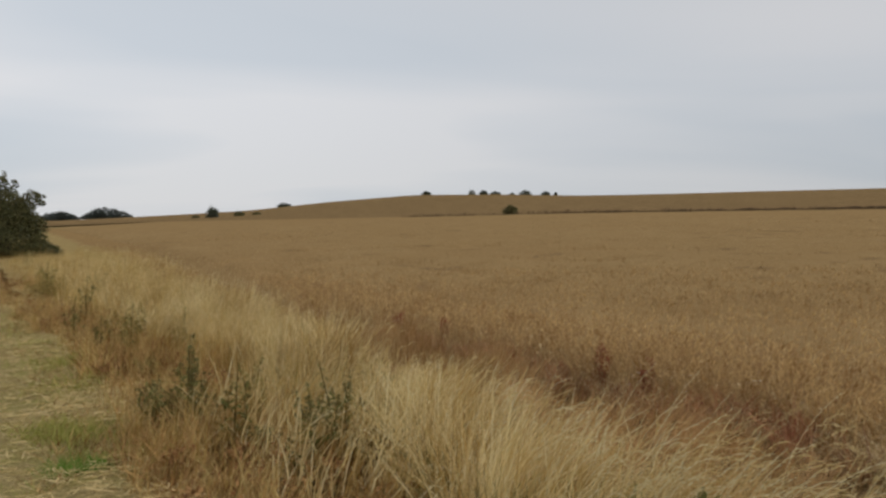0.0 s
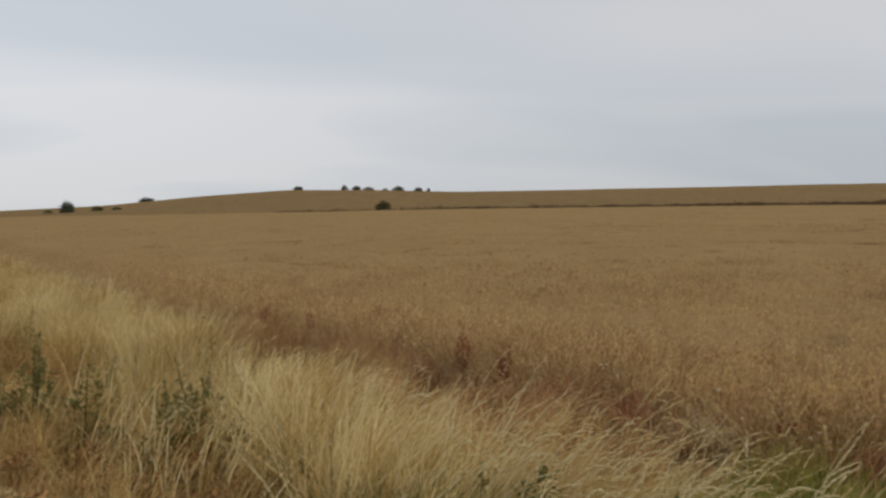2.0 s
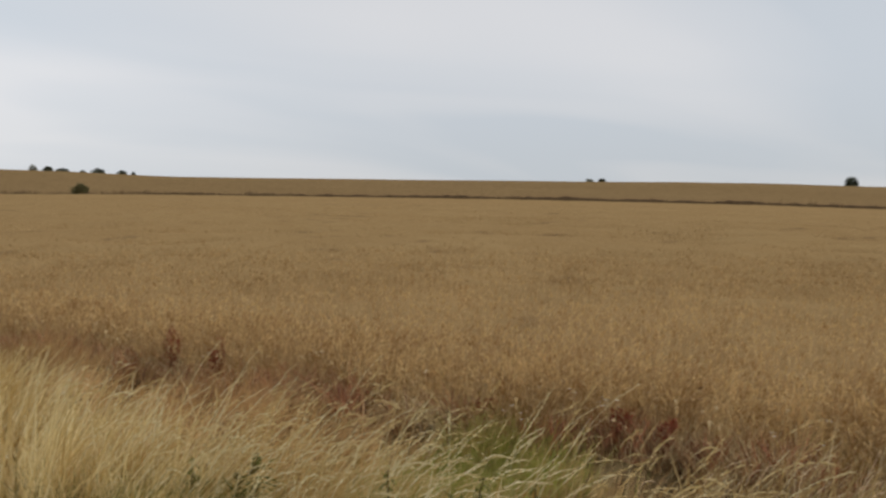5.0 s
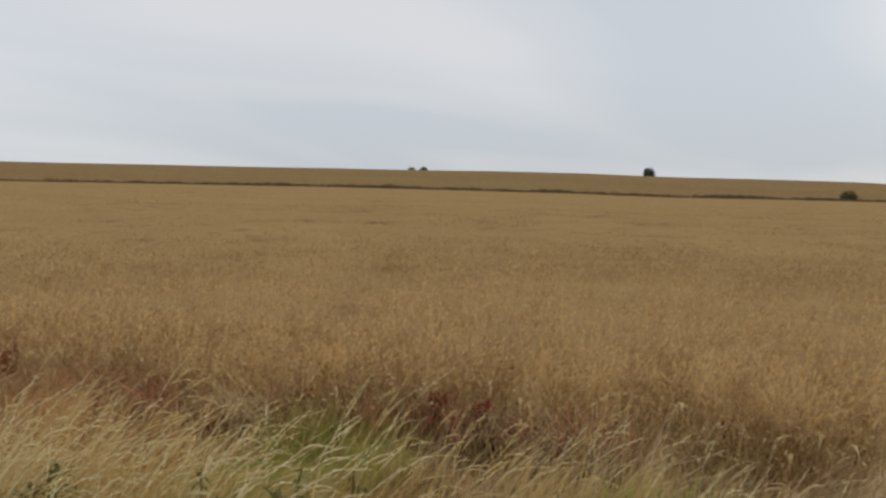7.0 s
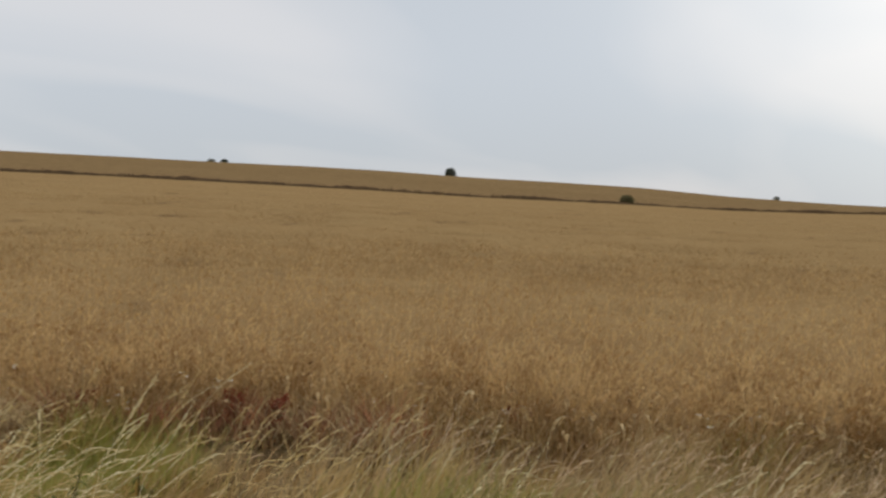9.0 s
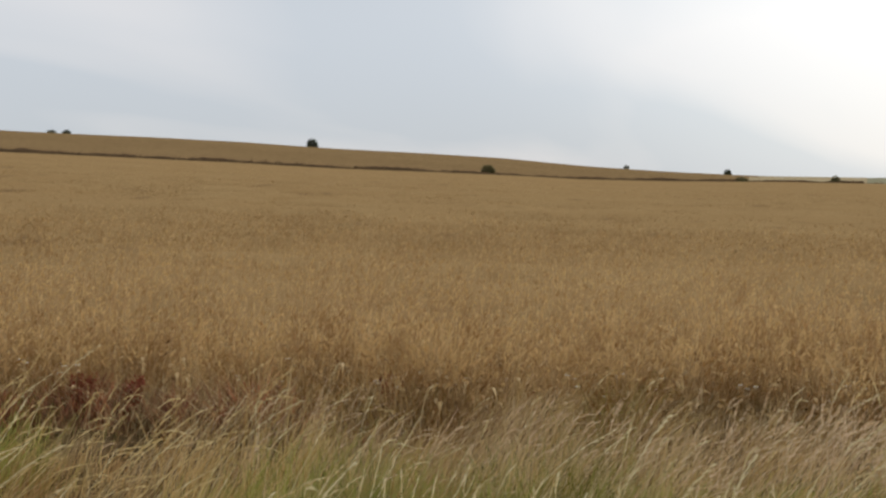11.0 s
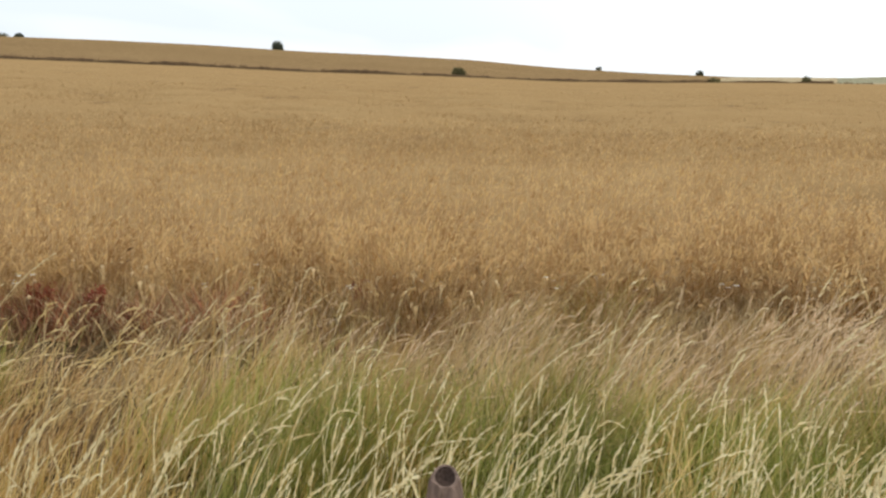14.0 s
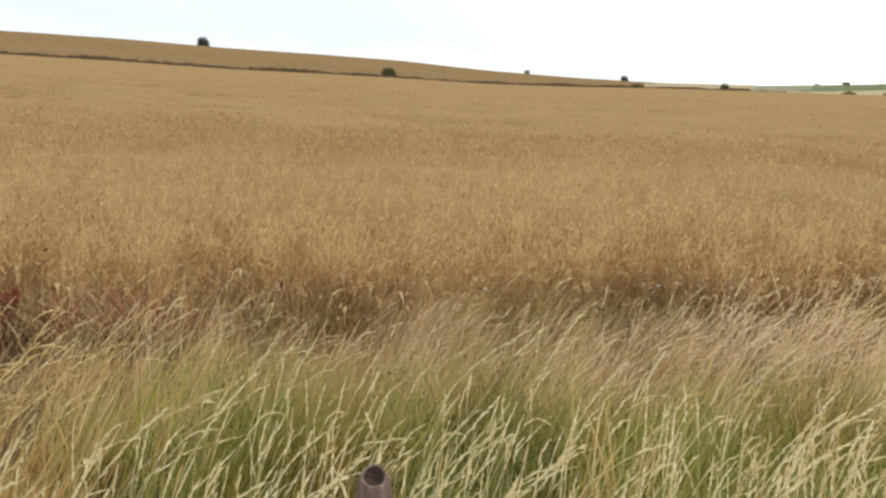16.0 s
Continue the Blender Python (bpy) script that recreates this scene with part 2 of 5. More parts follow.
BROWN = plant_material("fine_brown_grass", [(0.597, 0.363, 0.147), (0.742, 0.47, 0.207), (0.855, 0.588, 0.304), (0.515, 0.294, 0.115)], glow=0.42, patch=(0.60, 0.50, 0.38), patch_scale=2.0, span=(0.46, 0.62))
GREEN = plant_material("green_grass", [(0.106, 0.132, 0.024), (0.212, 0.24, 0.048), (0.36, 0.362, 0.094), (0.508, 0.455, 0.156)], glow=0.4, patch=(0.75, 0.58, 0.45), patch_scale=2.4, span=(0.45, 0.62))
CLIPPINGS = plant_material("grass_clippings", [(0.52, 0.38, 0.155), (0.64, 0.48, 0.21), (0.77, 0.61, 0.32), (0.43, 0.34, 0.12)])
LEAF = plant_material("bush_leaves", [(0.045, 0.050, 0.020), (0.075, 0.078, 0.030), (0.135, 0.128, 0.05), (0.10, 0.082, 0.036)], 0.55, 0.3)
# distance haze is mixed into these two leaf colours as grey and blue
LEAF_HAZED = plant_material("hazed_far_leaves", [(0.055, 0.064, 0.046), (0.072, 0.084, 0.056), (0.092, 0.102, 0.066)], 0.7, 0.25)
LEAF_COPSE_HAZED = plant_material("hazed_copse_leaves", [(0.042, 0.052, 0.048), (0.056, 0.068, 0.060), (0.072, 0.084, 0.070)], 0.7, 0.2)
LEAF_PALE = plant_material("pale_far_leaves", [(0.14, 0.14, 0.10), (0.18, 0.18, 0.13), (0.22, 0.22, 0.17)], 0.7, 0.3)
LEAF_OLIVE = plant_material("olive_leaves", [(0.10, 0.092, 0.038), (0.14, 0.125, 0.05), (0.175, 0.15, 0.065)], 0.7, 0.3)
THISTLE = plant_material("thistle_leaves", [(0.125, 0.132, 0.041), (0.18, 0.179, 0.059), (0.25, 0.23, 0.081)], 0.85, 0.45, gloss=0.05)
THISTLE_STEM = plant_material("thistle_stem", [(0.13, 0.10, 0.04), (0.18, 0.14, 0.055)], 0.95, 0.15, gloss=0.03)
DOCK = plant_material("dock_seed", [(0.27, 0.075, 0.042), (0.34, 0.10, 0.052), (0.19, 0.06, 0.038)], 0.8, 0.25)
DOCK_LEAF = plant_material("dock_leaf", [(0.24, 0.10, 0.05), (0.30, 0.16, 0.07)], 0.8, 0.25)
PETAL = plant_material("white_petals", [(0.75, 0.75, 0.70), (0.82, 0.82, 0.78)], 0.7, 0.3)
YOLK = plant_material("flower_centre", [(0.60, 0.42, 0.06), (0.65, 0.46, 0.08)], 0.8, 0.1)
BARK = bark_material("bark", (0.10, 0.08, 0.06), (0.16, 0.13, 0.10))
POSTWOOD = bark_material("weathered_post", (0.37, 0.255, 0.20), (0.31, 0.235, 0.19), 25.0, (1, 1, 0.06))
POSTTOP = ground_material("dark_end_grain", (0.085, 0.055, 0.045), (0.12, 0.085, 0.065), (0.05, 0.035, 0.028), (8.0, 40.0, 160.0), 0.8, 0.9, (1, 1, 1), 0, 0.004)
STEEL = ground_material("galvanised_steel", (0.42, 0.43, 0.44), (0.36, 0.37, 0.38), (0.30, 0.31, 0.32), (0.3, 3.0, 20.0), 0.2, 0.5)

# ---------------------------------------------------------------- the lie of the land
KN_AZ = np.array([-180, -140, -106, -100, -94, -88, -82, -76, -70, -64, -58, -52, -46, -40, -34, -28, -22, -16, -10, -4, 2, 8, 14, 20, 26, 40, 90, 180.0])
EL_SKY = np.array([1.2, 1.4, 1.30, 1.13, 1.02, 1.13, 1.44, 1.87, 2.46, 2.80, 3.06, 3.41, 3.61, 3.70, 3.81, 3.84, 3.87, 3.83, 3.79, 3.93, 3.90, 3.38, 2.67, 2.24, 1.82, 1.5, 1.2, 1.2])
EL_LINE = np.array([0.3, 0.4, 0.46, 0.56, 0.73, 0.88, 0.93, 1.08, 1.41, 1.65, 1.84, 2.15, 2.36, 2.53, 2.67, 2.73, 2.77, 2.77, 2.74, 2.63, 2.48, 2.32, 2.15, 1.95, 1.6, 1.0, 0.6, 0.3])
R_LINE = np.array([300, 330, 340, 330, 300, 250, 215, 190, 172, 162, 156, 152, 150, 150, 152, 154, 157, 160, 165, 172, 182, 205, 240, 280, 300, 300, 300, 300.0])
R_SKY = np.array([700, 900, 900, 900, 800, 560, 460, 430, 415, 405, 400, 400, 400, 400, 400, 402, 405, 410, 415, 420, 430, 445, 470, 500, 520, 560, 600, 700.0])
CROP_H = 0.5
_fine = np.linspace(-180, 180, 1441)


def _smooth(v):
    f = np.interp(_fine, KN_AZ, v)
    k = np.hanning(17)
    return np.convolve(np.pad(f, 8, mode="wrap"), k / k.sum(), "valid")


T_SKY, T_LINE, T_RL, T_RS = (_smooth(v) for v in (EL_SKY, EL_LINE, R_LINE, R_SKY))


def polar(x, y):
    return np.hypot(x, y), np.degrees(np.arctan2(-x, y))


def ground_z(x, y):
    """Height of the land: level by the path, a long slope, then the brow of the hill."""
    x, y = np.asarray(x, float), np.asarray(y, float)
    r, az = polar(x, y)
    ts, tl = np.tan(np.radians(np.interp(az, _fine, T_SKY))), np.tan(np.radians(np.interp(az, _fine, T_LINE)))
    rl, rs = np.interp(az, _fine, T_RL), np.interp(az, _fine, T_RS)
    zl, zs = EYE + rl * tl - CROP_H - 0.5, EYE + rs * ts - CROP_H
    r0 = 9.0
    sa = zl / (rl - r0)
    soft = 4.0
    za = sa * soft * np.logaddexp(0, (r - r0) / soft)
    h = rs - rl
    t = np.clip((r - rl) / h, 0, 1)
    zb = (2 * t**3 - 3 * t**2 + 1) * zl + (t**3 - 2 * t**2 + t) * h * sa + (-2 * t**3 + 3 * t**2) * zs + (t**3 - t**2) * h * ts
    u = np.clip((r - rs) / 500.0, 0, 1)
    zc = (2 * u**3 - 3 * u**2 + 1) * zs + (u**3 - 2 * u**2 + u) * 500 * ts + (-2 * u**3 + 3 * u**2) * (zs - 14)
    z = np.where(r < rl, za, np.where(r < rs, zb, zc))
    near = np.clip(1 - r / 30, 0, 1)
    return z + near * 0.03 * np.sin(2.1 * x + 0.7) * np.sin(1.7 * y + 1.3)


# the crop's edge and the edge of the mown path, as x for each y
EDGE_Y = np.array([-14, -6, -2.5, -1.1, 0, 1, 2, 3.5, 5, 7, 8.5, 12, 17, 27.5, 60, 200.0])
EDGE_X = np.array([13.5, 8.8, 6.75, 5.95, 5.4, 4.95, 4.55, 3.95, 3.1, 2.15, 1.35, -0.7, -3.5, -8.9, -26, -100.0])
PATH_Y = np.array([-14, -4, 0, 2.6, 5.2, 6.6, 8.7, 11.3, 15, 19, 40, 200.0])
PATH_X = np.array([6.0, 2.2, 0.75, -0.45, -1.7, -2.4, -3.5, -5.1, -7.8, -10.5, -23, -110.0])


def edge_x(y):
    return np.interp(y, EDGE_Y, EDGE_X) + 0.10 * np.sin(2.3 * y) + 0.07 * np.sin(5.1 * y + 1)


def path_x(y):
    return np.interp(y, PATH_Y, PATH_X) + 0.08 * np.sin(3.1 * y + 2) + 0.05 * np.sin(7.7 * y)


# ---------------------------------------------------------------- mesh helpers


def raw_mesh(name, verts, faces, material, smooth=False):
    """verts (n, 3); faces (m, 3) or (m, 4)."""
    verts, faces = np.asarray(verts, np.float32), np.asarray(faces, np.int32)
    me = bpy.data.meshes.new(name)
    k = faces.shape[1]
    me.vertices.add(len(verts))
    me.vertices.foreach_set("co", verts.ravel())
    me.loops.add(faces.size)
    me.loops.foreach_set("vertex_index", faces.ravel())
    me.polygons.add(len(faces))
    me.polygons.foreach_set("loop_start", np.arange(len(faces), dtype=np.int32) * k)
    if smooth:
        me.polygons.foreach_set("use_smooth", np.ones(len(faces), bool))
    me.update(calc_edges=True)
    me.materials.append(material)
    return me


def joined(*blocks):
    """Several (verts, faces) of quads as one."""
    vs, fs, n = [], [], 0
    for v, f in blocks:
        vs.append(v)
        fs.append(f + n)
        n += len(v)
    return np.concatenate(vs), np.concatenate(fs)


def ribbons(points, widths, side):
    """Flat strips. points (n, s, 3), widths (n, s), side (n, 3) or (n, s, 3): verts and quads."""
    n, s, _ = points.shape
    if side.ndim == 2:
        side = side[:, None, :]
    off = side * widths[..., None] * 0.5
    v = np.stack([points - off, points + off], 2).reshape(-1, 3)
    i = np.arange(n)[:, None] * s * 2 + np.arange(s - 1)[None, :] * 2
    f = np.stack([i, i + 1, i + 3, i + 2], -1).reshape(-1, 4)
    return v, f


WIND = np.array([0.66, -0.75])
rng = np.random.default_rng(7)


def bent(base, height, lean, heading, seg, curl=1.7):
    """Points along stalks that bow over. base (n, 3), lean is how far the tip goes sideways as a share of the height."""
    t = np.linspace(0, 1, seg)[None, :]
    out = (lean * height)[:, None] * t**curl
    p = np.empty((len(base), seg, 3))
    p[..., 0] = base[:, None, 0] + heading[:, None, 0] * out
    p[..., 1] = base[:, None, 1] + heading[:, None, 1] * out
    p[..., 2] = base[:, None, 2] + height[:, None] * t * np.sqrt(np.clip(1 - 0.45 * (lean[:, None] * t) ** 2, 0.2, 1))
    return p


_lattice = np.random.default_rng(21).uniform(-1, 1, (256, 256))


def lumps(x, y):
    """Smooth random values about -1 to 1, one lump to a unit."""
    x, y = np.asarray(x, float), np.asarray(y, float)
    i, j = np.floor(x).astype(int), np.floor(y).astype(int)
    u, v = x - i, y - j
    u, v = u * u * (3 - 2 * u), v * v * (3 - 2 * v)
    g = lambda p, q: _lattice[p % 256, q % 256]
    return (g(i, j) * (1 - u) + g(i + 1, j) * u) * (1 - v) + (g(i, j + 1) * (1 - u) + g(i + 1, j + 1) * u) * v


def clumps(x, y):
    """Slow and quick unevenness of the plants, about -1 to 1."""
    return 0.75 * lumps(0.95 * x + 0.3 * y, 0.95 * y - 0.3 * x) + 0.75 * lumps(2.7 * x - 0.7 * y + 40, 2.7 * y + 0.7 * x + 17)


def headings(n, spread):
    a = np.arctan2(WIND[1], WIND[0]) + rng.normal(0, spread, n)
    return np.stack([np.cos(a), np.sin(a)], -1)


def sides(n):
    a = rng.uniform(0, 2 * np.pi, n)
    return np.stack([np.cos(a), np.sin(a), np.zeros(n)], -1)


def tufted(p, per, size):
    """Gathers places into tufts of about per blades, size metres wide: the places and the way out from each tuft's heart."""
    heart = p[rng.integers(0, max(1, len(p) // per), len(p))]
    away = rng.normal(0, 1, (len(p), 2))
    return heart + away * size, away


def blades(xy, hmin, hmax, width, lean=0.5, spread=0.5, seg=4, sink=0.02):
    """Bowed blades at the places xy, or at tufted places, from whose hearts they splay out."""
    xy, away = xy if isinstance(xy, tuple) else (xy, None)
    n = len(xy)
    c1, c2 = clumps(0.9 * xy[:, 0] + 3, 0.9 * xy[:, 1]), clumps(0.6 * xy[:, 0] - 2, 0.6 * xy[:, 1] + 5)
    h = rng.uniform(hmin, hmax, n) * (1 + 0.5 * c1)
    base = np.column_stack([xy, ground_z(xy[:, 0], xy[:, 1]) - sink])
    hd = headings(n, spread)
    turn = 0.7 * c2
    hd = np.stack([hd[:, 0] * np.cos(turn) - hd[:, 1] * np.sin(turn), hd[:, 0] * np.sin(turn) + hd[:, 1] * np.cos(turn)], -1)
    if away is not None:
        hd = hd + 0.55 * away
        hd /= np.linalg.norm(hd, axis=1)[:, None] + 1e-6
    p = bent(base, h, np.clip(rng.normal(lean, 0.22, n) * (1 + 0.4 * c2), 0.02, 1.2), hd, seg)
    taper = np.interp(np.linspace(0, 1, seg), [0, 0.4, 1], [0.8, 1.0, 0.12])
    return ribbons(p, width * rng.uniform(0.6, 1.3, n)[:, None] * taper[None, :], sides(n))


def headed(xy, hmin, hmax, stem_w, head_len, head_w, lean=0.5, spread=0.4, droop=0.5, seg=5, head_seg=6, beads=0.35, grow=None):
    """Stems that bear a seed head of two crossed strips. Returns the stems' and the heads' blocks."""
    n = len(xy)
    h = rng.uniform(hmin, hmax, n) * (1 if grow is None else grow)
    base = np.column_stack([xy, ground_z(xy[:, 0], xy[:, 1]) - 0.02])
    hd = headings(n, spread)
    p = bent(base, h, np.clip(rng.normal(lean, 0.2, n), 0.03, 1.1), hd, seg)
    stem = ribbons(p, np.full((n, seg), stem_w) * np.linspace(1.2, 0.7, seg)[None, :], sides(n))
    d0 = p[:, -1] - p[:, -2]
    d0 /= np.linalg.norm(d0, axis=1)[:, None]
    ln = head_len * rng.uniform(0.65, 1.3, n)
    t = np.linspace(0, 1, head_seg)[None, :, None]
    down = np.column_stack([hd * 0.7, np.full(n, -0.7)])
    dr = (droop * rng.uniform(0.2, 1.6, n))[:, None, None]
    q = p[:, -1][:, None, :] + ln[:, None, None] * (t * d0[:, None, :] + dr * t**2 * (down - d0)[:, None, :] * 0.6)
    prof = np.interp(np.linspace(0, 1, head_seg), [0, 0.2, 0.55, 1], [0.35, 1.0, 0.85, 0.08])
    w = head_w * rng.uniform(0.7, 1.25, n)[:, None] * prof[None, :] * (1 + beads * np.where(np.arange(head_seg) % 2, 0.6, -0.6)[None, :] + 0.4 * beads * rng.uniform(-1, 1, (n, head_seg)))
    s1 = np.cross(d0, np.array([0, 0, 1.0]) + 0.01)
    s1 /= np.linalg.norm(s1, axis=1)[:, None]
    s2 = np.cross(d0, s1)
    return stem, joined(ribbons(q, w, s1), ribbons(q, w, s2))


def panicled(xy, hmin, hmax, stem_w, head_len, spikelet, lean=0.5, spread=0.4, droop=0.4, seg=6, count=16):
    """Stems that end in a slender knobbly head of small spikelets set left and right of a kinked axis."""
    n = len(xy)
    h = rng.uniform(hmin, hmax, n) * (1 + 0.22 * clumps(1.1 * xy[:, 0] + 1, 1.1 * xy[:, 1]))
    base = np.column_stack([xy, ground_z(xy[:, 0], xy[:, 1]) - 0.02])
    hd = headings(n, spread)
    p = bent(base, h, np.clip(rng.normal(lean, 0.22, n), 0.0, 1.1), hd, seg)
    p[:, 1:-1, :2] += rng.normal(0, 0.006, (n, seg - 2, 2))
    stem = ribbons(p, np.full((n, seg), stem_w) * np.linspace(1.2, 0.8, seg)[None, :], sides(n))
    d0 = p[:, -1] - p[:, -2]
    d0 /= np.linalg.norm(d0, axis=1)[:, None]
    ln = head_len * rng.uniform(0.6, 1.35, n)
    t = np.linspace(0, 1, count)[None, :, None]
    down = np.column_stack([hd * 0.75, np.full(n, -0.6)])
    dr = (droop * np.clip(rng.normal(0.8, 0.7, n), -0.1, 2.4))[:, None, None]
    q = p[:, -1][:, None, :] + ln[:, None, None] * (t * d0[:, None, :] + dr * t**1.8 * (down - d0)[:, None, :] * 0.6)
    q = q + np.cumsum(rng.normal(0, 0.0004, (n, count, 3)), axis=1)
    axis = ribbons(q, np.full((n, count), stem_w * 0.8), sides(n))
    d = np.gradient(q, axis=1)
    d /= np.linalg.norm(d, axis=2)[..., None] + 1e-9
    r = rng.normal(0, 1, (n, count, 3))
    r -= (r * d).sum(2)[..., None] * d
    r /= np.linalg.norm(r, axis=2)[..., None] + 1e-9
    o = d + r * rng.uniform(0.05, 0.22, (n, count))[..., None]
    o /= np.linalg.norm(o, axis=2)[..., None]
    size = spikelet * rng.uniform(0.7, 1.3, (n, count)) * np.interp(np.linspace(0, 1, count), [0, 0.25, 0.6, 1], [0.7, 1.15, 1.0, 0.5])[None, :]
    w = np.cross(o, rng.normal(0, 1, (n, count, 3)))
    w /= np.linalg.norm(w, axis=2)[..., None] + 1e-9
    a = q.reshape(-1, 3)
    o, w, size = o.reshape(-1, 3), w.reshape(-1, 3), size.reshape(-1)[:, None]
    k = len(a)
    v = np.stack([a, a + o * size * 0.45 + w * size * 0.15, a + o * size, a + o * size * 0.45 - w * size * 0.15], 1).reshape(-1, 3)
    f = np.arange(4 * k).reshape(-1, 4)
    return joined(stem, axis), (v, f)


def stuff(name, block, material, label, category):
    ob = new(name, raw_mesh(name, *block, material))
    return tagged(ob, label, category, kind="stuff")


def part(name, bm, material, parent, label=""):
    me = bpy.data.meshes.new(name)
    bm.to_mesh(me)
    bm.free()
    me.materials.append(material)
    ob = new(name, me)
    ob.parent = parent
    return tagged(ob, label) if label else ob


def part_raw(name, block, material, parent, label=""):
    ob = new(name, raw_mesh(name, *block, material))
    ob.parent = parent
    return tagged(ob, label) if label else ob


def scatter_polar(n, inside, r0, r1, a0, a1, power=0.0):
    """n places in a sector; power 0 spreads evenly over the area, higher crowds the near part."""
    got = np.empty((0, 2))
    while len(got) < n:
        u = rng.uniform(0, 1, 2 * n)
        k = 2.0 - power
        r = (r0**k + u * (r1**k - r0**k)) ** (1 / k) if abs(k) > 1e-6 else r0 * (r1 / r0) ** u
        a = np.radians(rng.uniform(a0, a1, 2 * n))
        p = np.column_stack([-r * np.sin(a), r * np.cos(a)])
        got = np.concatenate([got, p[inside(p[:, 0], p[:, 1])]])
    return got[:n]


# ---------------------------------------------------------------- land


def rings():
    return np.concatenate([np.arange(0.4, 12, 0.3), np.geomspace(12, 90, 60)[0:], np.geomspace(93, 1000, 75), np.geomspace(1060, 4300, 14)])


def polar_sheet(name, azs, rs, lift, keep, materials, choose=None):
    """A sheet over the land in a polar grid round the path; keep(x, y) picks its faces."""
    A, Rr = np.meshgrid(np.radians(azs), rs, indexing="ij")
    X, Y = -Rr * np.sin(A), Rr * np.cos(A)
    Z = ground_z(X, Y) + lift(X, Y)
    na, nr = X.shape
    i, j = np.meshgrid(np.arange(na - 1), np.arange(nr - 1), indexing="ij")
    a = i * nr + j
    f = np.stack([a, a + nr, a + nr + 1, a + 1], -1).reshape(-1, 4)[:, ::-1]
    v = np.stack([X, Y, Z], -1).reshape(-1, 3)
    c = v[f].mean(1)
    ok = keep(c[:, 0], c[:, 1])
    f, c = f[ok], c[ok]
    used = np.unique(f)
    remap = np.zeros(len(v), np.int64)
    remap[used] = np.arange(len(used))
    me = raw_mesh(name, v[used], remap[f], materials[0], True)
    for m in materials[1:]:
        me.materials.append(m)
    if choose is not None:
        me.polygons.foreach_set("material_index", choose(c[:, 0], c[:, 1]).astype(np.int32))
    return new(name, me)


def line_r(x, y):
    r, az = polar(x, y)
    return r, az, np.interp(az, _fine, T_RL), np.interp(az, _fine, T_RS)


def ground_choice(x, y):
    r, az, rl, rs = line_r(x, y)
    return np.where((x < path_x(y) - 3.2) & (r < 330) | (r > 170) & (az > 5), 3, 0) + np.where((az < -93.5) & (r > rl + np.interp(az, [-103, -93.5], [260, 40])), np.where(az + 0.004 * (r - 600) > -97.5, 4, 1), np.where((az < -93) & (r > rl + 3), 2, 0))


AZ_FINE = np.concatenate([np.arange(-180, -120, 4.0), np.arange(-120, 42, 0.75), np.arange(42, 181, 4.0)])
AZ_FINE = np.unique(np.append(AZ_FINE, 180.0))
ground = polar_sheet("ground", AZ_FINE, rings(), lambda x, y: 0 * x, lambda x, y: x == x, [SOIL, PASTURE, CHALK, ROUGH, PASTURE_PALE], ground_choice)
tagged(ground, "dry brown earth and litter with green pasture far off", "ground", kind="structure")


LODGED = ((12.6, 15.0), (13.6, 13.6), (10.5, 11.4), (14.3, 11.4), (15.4, 9.7), (7.5, 10.0), (12.3, 6.8), (23.7, 30.2), (25.8, 22.0), (-2.7, 24.6), (0.3, 17.8), (3.1, 20.1), (-5.9, 26.1), (-1.6, 15.5), (4.6, 25.0), (14.6, 10.7), (10.8, -0.7), (9.7, 7.0), (15.6, 9.9), (10.9, 8.4), (8.7, 16.1), (7.4, 11.2), (22.5, 23.0), (14.3, 16.3), (9.3, 12.1), (12.8, 15.0), (10.5, -0.7), (10.3, 3.6), (1.45, 33.8), (7.8, 30.5), (21.3, 13.8), (14.1, 6.6), (18.1, 4.7), (40.4, 22.2))
rd_l = random.Random(5)
for i in range(110):
    a, r = radians(rd_l.uniform(-112, 14)), 9.0 * (70 / 9.0) ** rd_l.random()
    LODGED += ((-r * math.sin(a), r * math.cos(a)),)


def lodged(x, y):
    """1 in the spots where the crop has gone down, 0 elsewhere; they lie across the slope."""
    g = np.zeros_like(x)
    for i, (cx_, cy_) in enumerate(LODGED):
        r = math.hypot(cx_, cy_)
        ux, uy = cy_ / r, -cx_ / r
        along, out = (x - cx_) * ux + (y - cy_) * uy, (x - cx_) * cx_ / r + (y - cy_) * cy_ / r
        g = np.maximum(g, (0.95 if i < 34 else 0.4 + 0.5 * ((i * 7) % 10) / 10) * np.exp(-((along / (0.05 * r + 0.3 + 0.25 * (i % 3))) ** 2) - (out / (0.022 * r + 0.14)) ** 2))
    return g


def canopy_lift(x, y):
    d = x - edge_x(y)
    r, az, rl, rs = line_r(x, y)
    low = np.interp(d, [-0.6, 0.1, 0.6, 1.8, 4], [-0.12, -0.04, 0.03, 0.12, 0.26])
    high = CROP_H * np.clip((d + 0.8) / (1.2 + 0.02 * r), -0.2, 1)
    f = np.clip((r - 8) / 16, 0, 1)
    w = 0.035 * np.sin(0.9 * x + 1.3 * np.sin(0.6 * y)) * np.sin(1.1 * y + 0.8 * np.sin(0.5 * x)) * np.clip(1.5 - r / 200, 0, 1) * (d > 1)
    return (low * (1 - f) + high * f) * (1 - 0.9 * lodged(x, y)) + w


def in_lower_field(x, y):
    r, az, rl, rs = line_r(x, y)
    return (x > edge_x(y) - 0.7) & (r < rl - 1.0) & (az > -128) & (az < 41) | (x > edge_x(y)) & (r < rl + 9) & (az > 2.4) & (az < 41)


